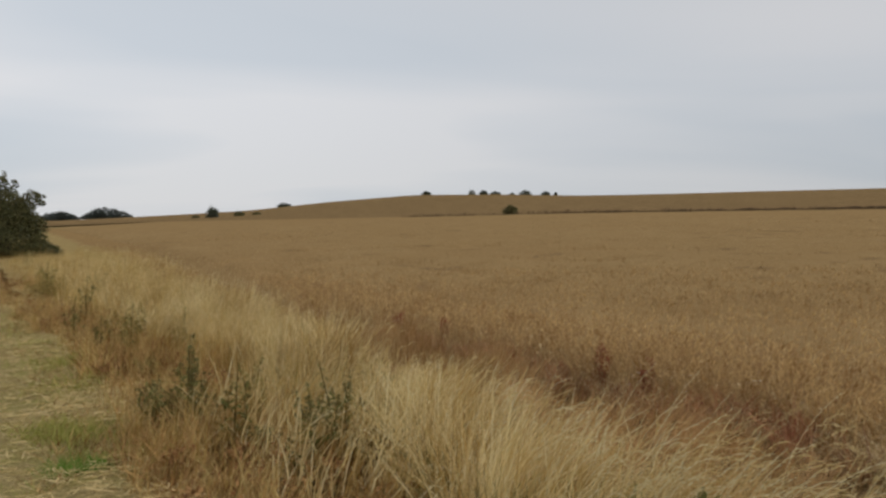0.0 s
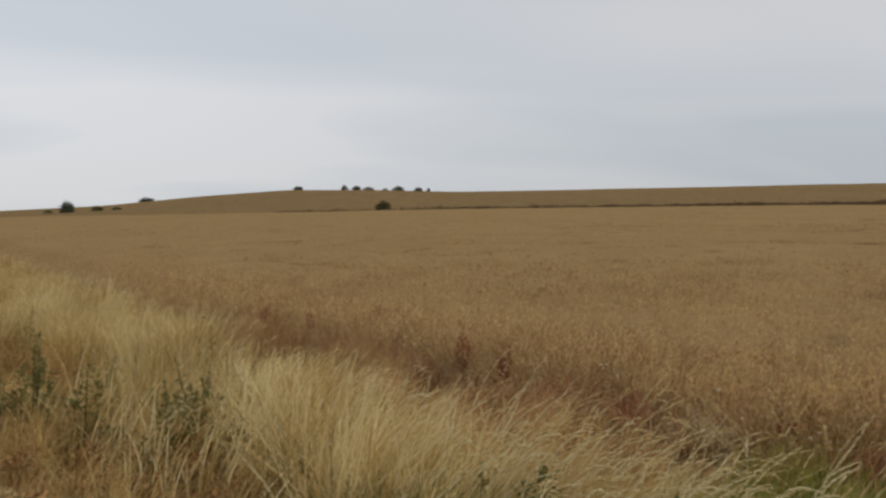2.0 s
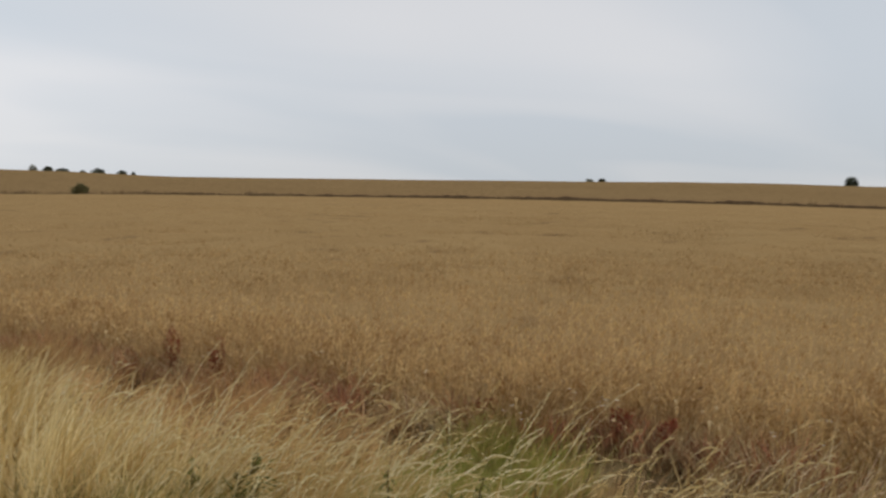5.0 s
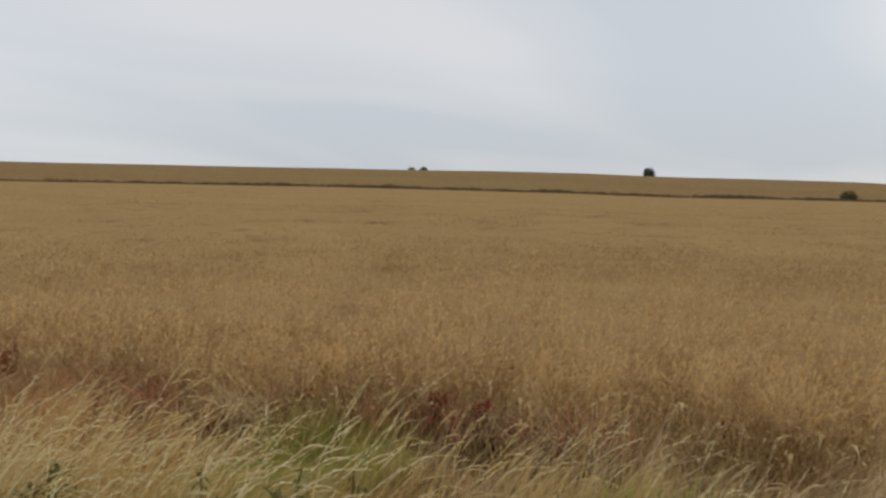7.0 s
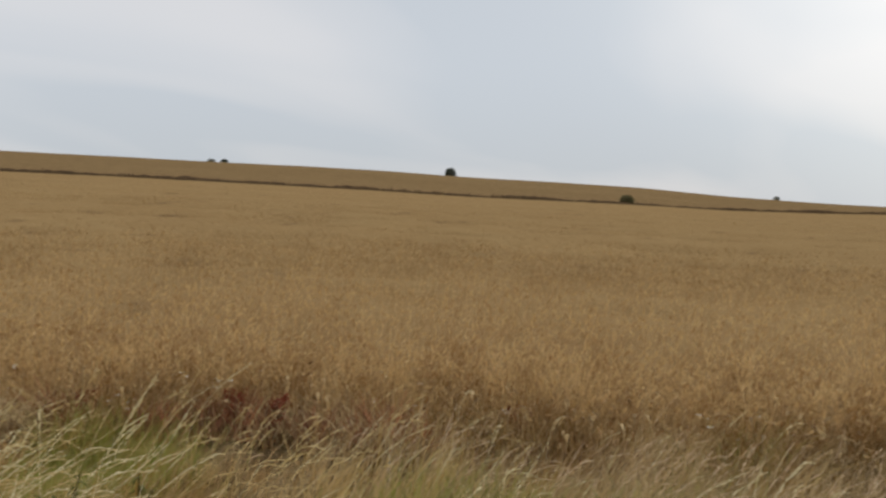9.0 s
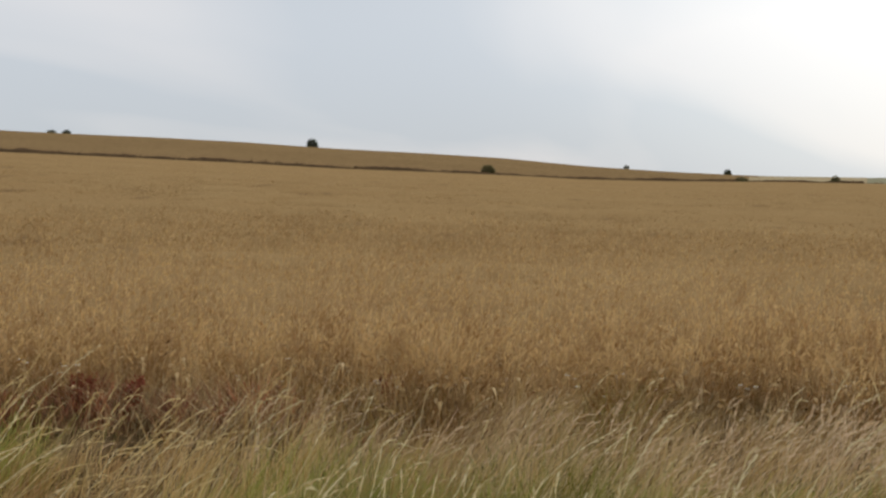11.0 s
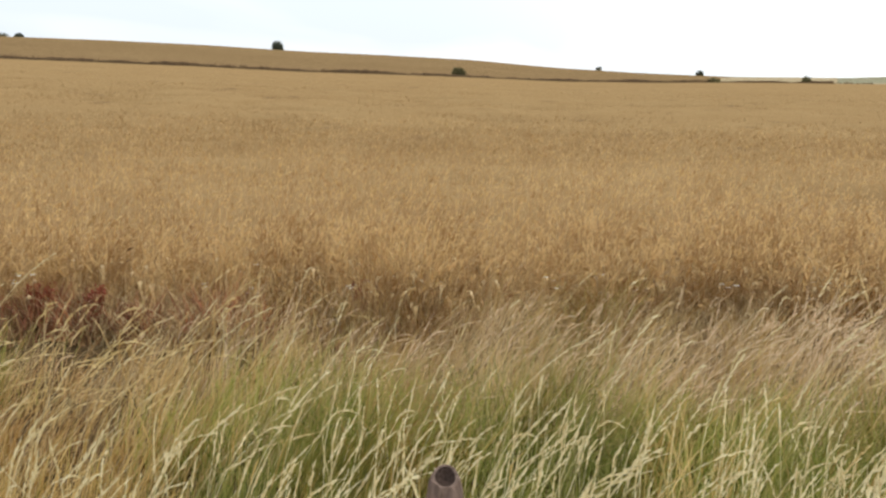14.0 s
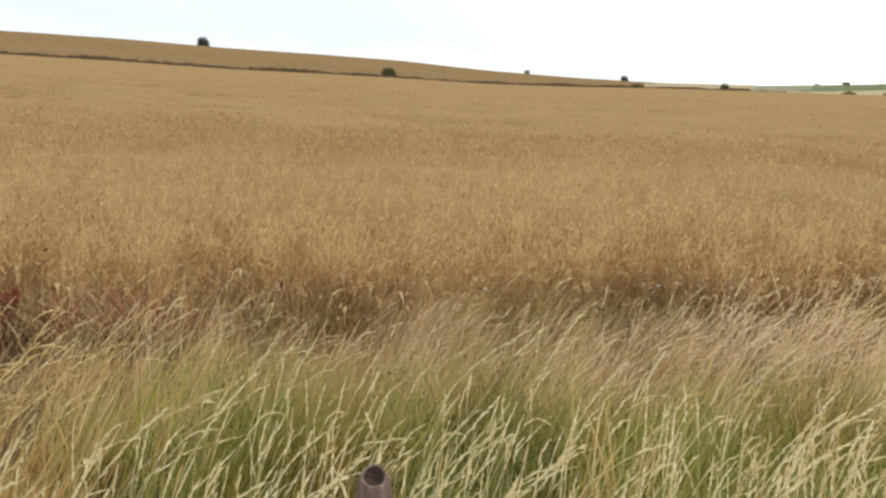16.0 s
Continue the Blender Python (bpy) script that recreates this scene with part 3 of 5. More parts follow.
def in_upper_field(x, y):
    r, az, rl, rs = line_r(x, y)
    return (r > rl + 2.0) & (r < rs + 120) & (az > -94) & (az < 40)


AZ_VIEW = np.arange(-128, 42, 0.5)
lower = polar_sheet("crop_field", AZ_VIEW, np.concatenate([np.arange(3.5, 16, 0.25), np.geomspace(16, 345, 150)]), canopy_lift, in_lower_field, [STRAW])
tagged(lower, "standing ripe golden brown barley crop over a slope", "crop field", kind="stuff")
upper = polar_sheet("hillside_crop", AZ_VIEW, np.geomspace(140, 700, 110), lambda x, y: CROP_H + 0.03 + 0 * x, in_upper_field, [STRAW_FAR, STUBBLE], lambda x, y: (line_r(x, y)[1] + 0.006 * (line_r(x, y)[0] - 300) < -86.5).astype(int))
tagged(upper, "ripe golden brown crop over the upper hillside", "crop field", kind="stuff")


def path_strip():
    """The mown path as a strip that follows its own line, a little uneven."""
    ys = np.concatenate([np.arange(-14, 12, 0.16), np.geomspace(12, 70, 70)])
    us = np.linspace(-3.4, 0.1, 28)
    Y, U = np.meshgrid(ys, us, indexing="ij")
    X = path_x(Y) + U + 0.05 * np.sin(2.1 * Y) * (U < -3.3) + 0.04 * np.sin(3.3 * Y) * (U > 0.05)
    edge = np.clip(np.minimum(U + 3.4, 0.1 - U) / 0.3, 0, 1)
    Z = ground_z(X, Y) + 0.005 + edge * (0.055 + 0.035 * clumps(0.8 * X, 1.1 * Y) + 0.010 * np.sin(3 * X + 2 * Y))
    n, k = X.shape
    a = (np.arange(n - 1)[:, None] * k + np.arange(k - 1)[None, :])
    return np.stack([X, Y, Z], -1).reshape(-1, 3), np.stack([a, a + 1, a + k + 1, a + k], -1).reshape(-1, 4)


mown = new("footpath", raw_mesh("footpath", *path_strip(), PATH, True))
tagged(mown, "mown grass footpath with dry clippings beside the verge", "path", kind="structure")

# ---------------------------------------------------------------- the crop's stalks


def crop_near(x, y):
    return (x > edge_x(y) - 0.05) & (np.hypot(x, y) < 21) & (lodged(x, y) < 0.5)


def crop_rim(x, y):
    d = x - edge_x(y)
    return (d > -0.12) & (d < 1.6) & (np.hypot(x, y) < 20)


def crop_any(x, y):
    return (x > edge_x(y)) & (lodged(x, y) < rng.uniform(0.3, 0.8, len(x)))


def crop_clumped(x, y):
    return crop_near(x, y) & (crop_lumps(x, y) + rng.uniform(-0.4, 0.4, len(x)) > -0.15)


def crop_mid(x, y):
    return crop_any(x, y) & (clumps(0.7 * x, 0.7 * y) + rng.uniform(-0.7, 0.7, len(x)) > -0.2)


def crop_lumps(x, y):
    return 0.15 * lumps(2.1 * x + 3, 2.1 * y) + 0.7 * lumps(5.2 * x, 5.2 * y + 9) + 0.6 * lumps(9.5 * x + 5, 9.5 * y)


def headed_clumps(xy, hmin, hmax, *rest):
    """Ears whose height follows the clumps."""
    return headed(xy, hmin, hmax, *rest, grow=1 + 0.27 * crop_lumps(xy[:, 0], xy[:, 1]))


def rim_clumped(x, y):
    return crop_rim(x, y) & (crop_lumps(x, y) + rng.uniform(-0.4, 0.4, len(x)) > 0.0)


p_rim = scatter_polar(15000, rim_clumped, 3.8, 20, -118, 30, 1.0)
p_near = scatter_polar(36000, crop_clumped, 4, 21, -118, 30, 1.15)
stems1, ears1 = headed_clumps(np.concatenate([p_rim, p_near]), 0.32, 0.52, 0.0045, 0.085, 0.0135, 0.26, 1.4, 0.55, 3, 3, 0.25)
leaf1 = blades(p_near[:12000], 0.25, 0.50, 0.010, 0.6, 1.5, 3)


def rim_front(x, y):
    d = x - edge_x(y)
    return (d > np.interp(y, [1.5, 3], [-0.4, -0.08])) & (d < 0.5) & (clumps(2.3 * x + 1, 2.3 * y) + rng.uniform(-0.6, 0.6, len(x)) > -0.15)


p_tangle = scatter_polar(6000, rim_front, 3.8, 18, -118, 30, 1.2)
tangle = blades(p_tangle, 0.12, 0.44, 0.0045, 0.55, 2.4, 4)
def rim_edge(x, y):
    d = x - edge_x(y)
    return (d > -0.16) & (d < 0.75) & (lumps(8.0 * x, 8.0 * y + 3) + rng.uniform(-0.5, 0.5, len(x)) > -0.15)


stems_low, ears_low = headed(scatter_polar(11000, rim_edge, 3.8, 17, -118, 30, 1.2), 0.20, 0.50, 0.004, 0.075, 0.0115, 0.3, 1.8, 0.6, 3, 4, 0.3)
stuff("crop_stems", joined(stems1, leaf1), CROP_STEM, "brown stems and dry leaves of the standing barley", "crop")
# dead weeds whose dark colour also stands in for shade under the crop's edge
HERB_SHADE = plant_material("shade_toned_dead_weeds", [(0.204, 0.11, 0.06), (0.3, 0.166, 0.084), (0.48, 0.282, 0.134), (0.24, 0.156, 0.07)], glow=0.18)


def dark_rim(x, y):
    d = x - edge_x(y)
    return (d > -0.40) & (d < -0.02) & (0.35 * lumps(1.6 * x + 4, 1.6 * y + 2) + lumps(6.5 * x, 6.5 * y) + rng.uniform(-0.3, 0.3, len(x)) > 0.0)


p_dark = scatter_polar(6500, dark_rim, 3.6, 16, -116, 16, 1.0)
stuff("dead_weeds", blades(p_dark, 0.08, 0.26, 0.012, 0.6, 2.6, 3), HERB_SHADE, "dead brown weeds, coloured dark for the shade at the crop's foot", "weeds")
# reddish weeds, toned down to deepen the shaded band below the ears
RUSTY = plant_material("rusty_dead_weeds", [(0.257, 0.108, 0.065), (0.396, 0.162, 0.089), (0.613, 0.278, 0.138), (0.198, 0.108, 0.068)], glow=0.15)
p_rusty = scatter_polar(5500, lambda x, y: (x > edge_x(y) - 0.30) & (x < edge_x(y) + 0.12) & (y + rng.normal(0, 0.3, len(x)) > 2.8) & (lumps(4.5 * x + 9, 4.5 * y) + rng.uniform(-0.4, 0.4, len(x)) > 0.0), 3.6, 12, -75, 16, 1.0)
stuff("rusty_weeds", blades(p_rusty, 0.08, 0.30, 0.013, 0.5, 2.6, 3), RUSTY, "rusty dead weeds against the crop, darkened for the shade there", "weeds")


def hook_part(x, y):
    d = x - edge_x(y)
    return (d > -0.34) & (d < 0.15) & (lumps(3.1 * x + 8, 3.1 * y) + rng.uniform(-0.5, 0.5, len(x)) > np.interp(y, [1.5, 3], [0.0, 0.25]))


BROKEN = plant_material("broken_ears", [(0.48, 0.335, 0.155), (0.66, 0.49, 0.245), (0.84, 0.68, 0.40), (0.27, 0.165, 0.075)], glow=0.35, patch=(0.50, 0.38, 0.27), patch_scale=9.0, span=(0.46, 0.58))
HOOK = plant_material("bleached_stalks", [(0.50, 0.36, 0.17), (0.66, 0.50, 0.26), (0.80, 0.66, 0.39), (0.44, 0.31, 0.14)], glow=0.35)
stuff("bleached_stalks", blades(tufted(scatter_polar(4200, hook_part, 3.6, 13, -116, 20, 1.0), 7, 0.04), 0.16, 0.42, 0.0055, 0.85, 2.2, 5), HOOK, "bleached hooked stalks of dead weeds below the crop", "weeds")


def broken_part(x, y):
    d = x - edge_x(y)
    return (d > np.interp(y, [1.5, 3], [-0.2, -0.02])) & (d < 0.4) & (lumps(7.0 * x + 2, 7.0 * y + 6) + 0.5 * lumps(15 * x, 15 * y) + rng.uniform(-0.3, 0.3, len(x)) > 0.12)


stems_bent, ears_bent = headed(tufted(scatter_polar(5200, broken_part, 3.6, 14, -116, 20, 1.0), 5, 0.05)[0], 0.16, 0.50, 0.005, 0.07, 0.018, 0.45, 2.6, 1.6, 4, 4, 0.35)
stuff("broken_ears", joined(stems_bent, ears_bent), BROKEN, "broken bleached barley stalks with hooked ears at the field's edge", "crop")
stuff("crop_tangle", tangle, DRY, "tangled pale dry blades in front of the barley", "crop")
stuff("crop_ears", joined(ears1, stems_low, ears_low), CROP, "ripe barley stalks with drooping golden brown ears", "crop")
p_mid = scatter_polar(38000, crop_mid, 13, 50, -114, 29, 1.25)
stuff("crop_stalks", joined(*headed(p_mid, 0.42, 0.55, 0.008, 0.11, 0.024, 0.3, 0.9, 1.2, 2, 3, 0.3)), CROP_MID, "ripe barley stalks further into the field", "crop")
p_far = scatter_polar(12000, crop_mid, 45, 100, -112, 29, 1.0)
far_base = np.column_stack([p_far, ground_z(p_far[:, 0], p_far[:, 1]) + CROP_H - 0.03])
far_h = rng.uniform(0.03, 0.07, len(p_far))
far_p = bent(far_base, far_h, rng.uniform(0.3, 1.2, len(p_far)), headings(len(p_far), 0.9), 3)
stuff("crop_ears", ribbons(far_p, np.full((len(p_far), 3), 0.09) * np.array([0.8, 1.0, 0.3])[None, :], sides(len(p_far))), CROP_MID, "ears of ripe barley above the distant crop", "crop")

# ---------------------------------------------------------------- the verge


def verge(x, y):
    return (x > path_x(y) + 0.02) & (x < edge_x(y))


def across(x, y):
    """0 at the path, 1 at the crop."""
    a, b = path_x(y), edge_x(y)
    return (x - a) / (b - a)


def pale_from(y):
    """Where the pale grass begins, as a share of the way from the path to the crop."""
    return np.interp(y, [2.6, 3.6, 4.6, 5.7, 7.3, 9.4, 11.6, 15, 20, 33], [0.0, 0.16, 0.29, 0.31, 0.28, 0.26, 0.20, 0.23, 0.20, 0.08])


def pale_to(y):
    return np.interp(y, [0.8, 1.7, 2.5, 4.2, 5.2, 6.4, 7.6, 9.5, 13.5, 17, 26], [0.72, 0.70, 0.58, 0.46, 0.45, 0.44, 0.48, 0.54, 0.68, 0.74, 0.86])


def light_side(x, y):
    u = across(x, y)
    return verge(x, y) & (u + rng.uniform(-0.08, 0.08, len(x)) < pale_to(y) + 0.03 * np.sin(1.3 * y)) & (u + rng.uniform(-0.1, 0.1, len(x)) > pale_from(y))


def brown_side(x, y):
    u = across(x, y)
    return verge(x, y) & (u > pale_to(y) - np.interp(y, [1.6, 2.6], [0.17, 0.10]) + 0.03 * np.sin(1.1 * y + 1)) & (u < np.interp(y, [1.5, 2.5, 3.4, 4.6], [0.96, 0.92, 0.81, 0.87]))


GREEN_SPOTS = ((0.8, 3.4, 0.25), (1.2, 4.1, 0.2), (2.75, 3.95, 0.4), (2.45, 3.65, 0.6), (2.3, -0.3, 1.1), (2.0, 0.9, 0.8), (1.6, 0.9, 0.8), (1.7, 0.1, 0.9), (1.7, 1.7, 0.5), (2.1, -1.0, 1.0), (2.9, -1.2, 1.2), (1.4, 2.5, 0.5), (2.9, 0.6, 0.6), (2.6, 1.5, 0.6), (3.0, -0.4, 0.6), (3.4, 0.0, 0.45), (3.6, -0.6, 0.45), (3.3, 0.7, 0.4), (2.9, 1.4, 0.4), (4.5, 0.8, 0.16))


def greenness(x, y):
    g = np.zeros_like(x)
    for cx_, cy_, s_ in GREEN_SPOTS:
        g = np.maximum(g, np.exp(-((x - cx_) ** 2 + (y - cy_) ** 2) / s_**2))
    return g


def green_part(x, y):
    return verge(x, y) & (greenness(x, y) > rng.uniform(0.25, 1.0, len(x)))


def dry_part(x, y):
    return light_side(x, y) & (greenness(x, y) * np.interp(y, [1.2, 2.2], [0.85, 0.45]) < rng.uniform(0, 1, len(x))) & (across(x, y) < np.interp(y, [1.8, 2.8], [0.5, 1.0]) + rng.normal(0, 0.06, len(x)))


def weed_part(x, y):
    u = across(x, y)
    return (u > -0.07) & (u < pale_from(y) + 0.08 + 0.06 * np.sin(0.9 * y)) & (y > 3.5) & (clumps(0.9 * x + 2, 0.9 * y) + rng.uniform(-0.6, 0.6, len(x)) > -0.25)


def tall_part(x, y):
    """Seeding stalks keep to the middle and near side of the verge, in drifts."""
    u = across(x, y)
    return verge(x, y) & (u < pale_to(y) + 0.04) & (u > pale_from(y)) & (clumps(0.5 * x + 3, 0.5 * y) + rng.uniform(-0.7, 0.7, len(x)) > -0.15)


p_dry = scatter_polar(9500, dry_part, 0.9, 7, -128, 40, 0.6)
p_dry_far = scatter_polar(17000, light_side, 6, 46, -10, 36, 1.0)
stuff("dry_grass", joined(blades(tufted(p_dry, 11, 0.05), 0.18, 0.54, 0.0066, 0.55, 0.7, 4), blades(p_dry_far, 0.3, 0.62, 0.011, 0.5, 0.6, 3)), DRY, "long dry straw-coloured grass bowed by the wind", "grass")
p_back = scatter_polar(9000, lambda x, y: (x > path_x(y) + 0.02) & (x < edge_x(y) + 0.1), 1.0, 15, -180, -116, 0.6)
p_side = scatter_polar(9000, lambda x, y: (x < path_x(y) - 3.1) & (x > path_x(y) - 9), 3.0, 22, 30, 180, 0.5)
stuff("rough_grass", joined(blades(p_back, 0.18, 0.5, 0.010, 0.5, 0.9, 3), blades(p_side, 0.10, 0.34, 0.012, 0.5, 1.5, 3)), DRY, "rough dry grass on both sides of the footpath", "grass")
PALE_BAND = plant_material("pale_tall_grass", [(0.66, 0.51, 0.22), (0.78, 0.64, 0.33), (0.85, 0.73, 0.42), (0.56, 0.43, 0.17)], glow=0.5, patch=(0.50, 0.39, 0.25), patch_scale=2.2, span=(0.47, 0.62))


def pale_band(x, y):
    u = across(x, y)
    return verge(x, y) & (u > pale_from(y) + 0.03 + 0.03 * np.sin(0.8 * y)) & (u < pale_to(y) + 0.02 * np.sin(1.1 * y))


p_band = scatter_polar(15000, pale_band, 4.4, 40, -6, 36, 1.1)
p_band = p_band[(np.hypot(p_band[:, 0], p_band[:, 1]) > 7) | (lumps(3.3 * p_band[:, 0], 3.3 * p_band[:, 1]) > -0.15)]
stuff("tall_grass", blades(tufted(p_band, 11, 0.06), 0.28, 0.66, 0.009, 0.5, 0.65, 4), PALE_BAND, "tall pale straw grass along the middle of the verge", "grass")
p_cream = scatter_polar(6500, lambda x, y: pale_band(x, y) & (clumps(1.2 * x, 1.2 * y + 4) > -0.2), 3.6, 14, -14, 36, 0.8)
CREAM = plant_material("cream_blades", [(0.78, 0.62, 0.29), (0.86, 0.71, 0.37), (0.90, 0.78, 0.47)], glow=0.5, patch=(0.6, 0.48, 0.32), patch_scale=3.0, span=(0.46, 0.6))
p_loose = np.concatenate([np.column_stack([rng.normal(cx_, sd_, n_), rng.normal(cy_, sd_, n_)]) for cx_, cy_, sd_, n_ in ((-0.75, 5.6, 0.35, 200), (-0.35, 5.0, 0.35, 220), (-1.3, 6.4, 0.4, 150), (0.25, 4.9, 0.35, 140), (0.6, 4.2, 0.3, 80), (-0.6, 7.0, 0.5, 150))])
stuff("cream_stalks", blades(p_loose, 0.34, 0.66, 0.011, 0.5, 0.9, 5), CREAM, "loose broad cream straws standing among weeds", "grass")
stuff("cream_grass", blades(tufted(p_cream, 6, 0.06), 0.34, 0.70, 0.0098, 0.5, 0.8, 4), CREAM, "bright cream blades standing out of pale dry grass", "grass")
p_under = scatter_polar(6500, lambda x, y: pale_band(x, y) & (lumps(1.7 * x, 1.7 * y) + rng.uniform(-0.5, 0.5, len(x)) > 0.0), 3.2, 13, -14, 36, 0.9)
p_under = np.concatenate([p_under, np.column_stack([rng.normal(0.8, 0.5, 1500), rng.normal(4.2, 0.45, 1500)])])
# olive grass, with the shade between the tufts put into its colour
UNDER = plant_material("shaded_olive_understorey", [(0.14, 0.125, 0.036), (0.21, 0.175, 0.055), (0.31, 0.245, 0.085), (0.19, 0.12, 0.05)], glow=0.35)
stuff("olive_grass", blades(tufted(p_under, 12, 0.07), 0.14, 0.44, 0.009, 0.6, 1.4, 3), UNDER, "low olive green grass, toned as shaded gaps between pale dry tufts", "grass")
p_br = scatter_polar(44000, brown_side, 1.5, 9, -128, 36, 0.5)
p_br_far = scatter_polar(26000, brown_side, 8, 46, -10, 34, 1.0)
p_weed = scatter_polar(24000, weed_part, 4.0, 32, 0, 40, 1.0)


def fringe(x, y):
    u = across(x, y)
    return (u > -0.22) & (u < 0.12) & (clumps(1.1 * x, 1.1 * y) + rng.uniform(-0.7, 0.7, len(x)) > 0.0)


p_fringe = scatter_polar(9000, fringe, 1.5, 26, -20, 42, 1.0)
OLIVE_BROWN = plant_material("gold_brown_grass", [(0.57, 0.40, 0.15), (0.70, 0.505, 0.21), (0.82, 0.625, 0.30), (0.46, 0.325, 0.11)], glow=0.45, patch=(0.64, 0.53, 0.40), patch_scale=2.2, span=(0.46, 0.62))
gold_side = (p_br[:, 1] + rng.normal(0, 0.7, len(p_br)) < 3.8) & (rng.uniform(0, 1, len(p_br)) < np.interp(p_br[:, 1], [1.5, 2.5], [0.3, 0.6]))
BEIGE = plant_material("beige_grass", [(0.60, 0.43, 0.215), (0.72, 0.54, 0.295), (0.83, 0.66, 0.395), (0.44, 0.32, 0.14)], glow=0.45, patch=(0.66, 0.58, 0.46), patch_scale=2.0, span=(0.46, 0.62))
beige_side = ~gold_side & (p_br[:, 1] + rng.normal(0, 0.6, len(p_br)) < 3.0)
stuff("beige_grass", blades(tufted(p_br[beige_side], 14, 0.04), 0.17, 0.44, 0.0032, 0.7, 0.6, 4), BEIGE, "fine beige brown grass swept by the wind below the crop", "grass")
stuff("brown_grass", blades(tufted(p_br[~gold_side & ~beige_side], 14, 0.04), 0.14, 0.42, 0.0030, 0.7, 0.7, 4), BROWN, "fine reddish brown grass and dead herbs on the verge", "grass")
BROWN_DEEP = plant_material("deep_brown_grass", [(0.389, 0.239, 0.101), (0.497, 0.318, 0.139), (0.605, 0.408, 0.191), (0.324, 0.185, 0.082)], glow=0.35, patch=(0.66, 0.55, 0.42), patch_scale=1.2, span=(0.46, 0.62))
stuff("deep_brown_grass", blades(p_br_far, 0.25, 0.45, 0.011, 0.5, 0.7, 3), BROWN_DEEP, "low deep brown grass along the far edge of the crop", "grass")
p_gold = np.concatenate([np.column_stack([rng.normal(cx_, sd_, n_), rng.normal(cy_, sd_, n_)]) for cx_, cy_, sd_, n_ in ((1.5, 3.9, 0.45, 1700), (0.9, 4.4, 0.4, 900), (2.1, 3.2, 0.4, 1500), (2.8, 2.8, 0.4, 2200))])
stuff("gold_brown_grass", joined(blades(tufted(p_br[gold_side][::2], 9, 0.04), 0.16, 0.48, 0.0050, 0.8, 0.6, 4), blades(tufted(p_gold[::2], 9, 0.05), 0.20, 0.47, 0.0062, 0.6, 0.45, 4)), OLIVE_BROWN, "long golden brown grass swept over by the wind", "grass")
p_straw = scatter_polar(4600, weed_part, 4.0, 22, 0, 40, 1.2)
stuff("dry_stalks", blades(p_straw, 0.22, 0.52, 0.0055, 0.5, 0.9, 4), DRY, "thin pale dry stalks standing among dead herbs", "grass")
stuff("dead_herbs", joined(blades(p_weed[:16000], 0.06, 0.26, 0.018, 0.9, 3.0, 3), blades(tufted(p_weed[16000:], 12, 0.05), 0.12, 0.40, 0.008, 0.45, 1.6, 4), blades(p_fringe, 0.05, 0.2, 0.010, 0.7, 2.5, 3)), HERB, "dead orange brown herbs beside the mown path", "herbs")
p_gr = scatter_polar(36000, green_part, 0.9, 7, -128, 36, 0.3)
stuff("green_grass", joined(blades(tufted(p_gr[:26000], 18, 0.045), 0.15, 0.42, 0.0042, 0.5, 1.0, 4), blades(p_gr[26000:], 0.08, 0.24, 0.0060, 0.6, 2.5, 4)), GREEN, "fresh green grass growing through the dry verge", "grass")
FRESH = plant_material("fresh_grass", [(0.279, 0.292, 0.059), (0.388, 0.385, 0.095), (0.516, 0.473, 0.156), (0.189, 0.208, 0.043)], glow=0.4)
p_fresh = np.concatenate([np.column_stack([rng.normal(cx_, sd_, n_), rng.normal(cy_, 0.8 * sd_, n_)]) for cx_, cy_, sd_, n_ in ((0.8, 3.6, 0.25, 500), (1.4, 3.2, 0.25, 800), (0.65, 4.7, 0.3, 600), (2.75, 2.1, 0.3, 1800), (2.4, 1.6, 0.3, 1500), (3.0, 1.3, 0.25, 1200), (3.05, 0.7, 0.3, 2000), (2.5, 0.5, 0.3, 1800), (3.4, 0.1, 0.3, 2000), (2.7, -0.4, 0.3, 2000), (3.2, -0.9, 0.3, 1800))])
stuff("fresh_grass", blades(tufted(p_fresh, 18, 0.04), 0.10, 0.36, 0.0046, 0.45, 1.3, 4), FRESH, "patches of fresh yellow-green grass among dry stalks", "grass")
VIVID = plant_material("vivid_grass", [(0.30, 0.345, 0.06), (0.42, 0.435, 0.10), (0.56, 0.53, 0.17), (0.22, 0.26, 0.045)], glow=0.45)
p_vivid = np.concatenate([np.column_stack([rng.normal(cx_, sd_, n_), rng.normal(cy_, 0.9 * sd_, n_)]) for cx_, cy_, sd_, n_ in ((2.55, 3.75, 0.26, 3600), (2.15, 3.95, 0.2, 900), (3.5, 0.2, 0.2, 800), (3.1, 1.15, 0.2, 700), (2.9, 2.0, 0.22, 700), (3.9, -0.2, 0.16, 500), (4.93, 0.84, 0.10, 260), (2.6, -0.2, 0.2, 600))])
stuff("vivid_grass", blades(p_vivid, 0.12, 0.38, 0.0045, 0.5, 0.9, 4), VIVID, "bright green young grass in small patches on the verge", "grass")
p_seed = np.concatenate([scatter_polar(280, tall_part, 1.0, 6.5, -26, 34, 0.9), scatter_polar(260, lambda x, y: tall_part(x, y) & (across(x, y) < 0.42), 1.0, 5, -126, -26, 0.9)])
st, hd = panicled(p_seed, 0.30, 0.54, 0.0022, 0.20, 0.024, 0.42, 0.6, 0.3)
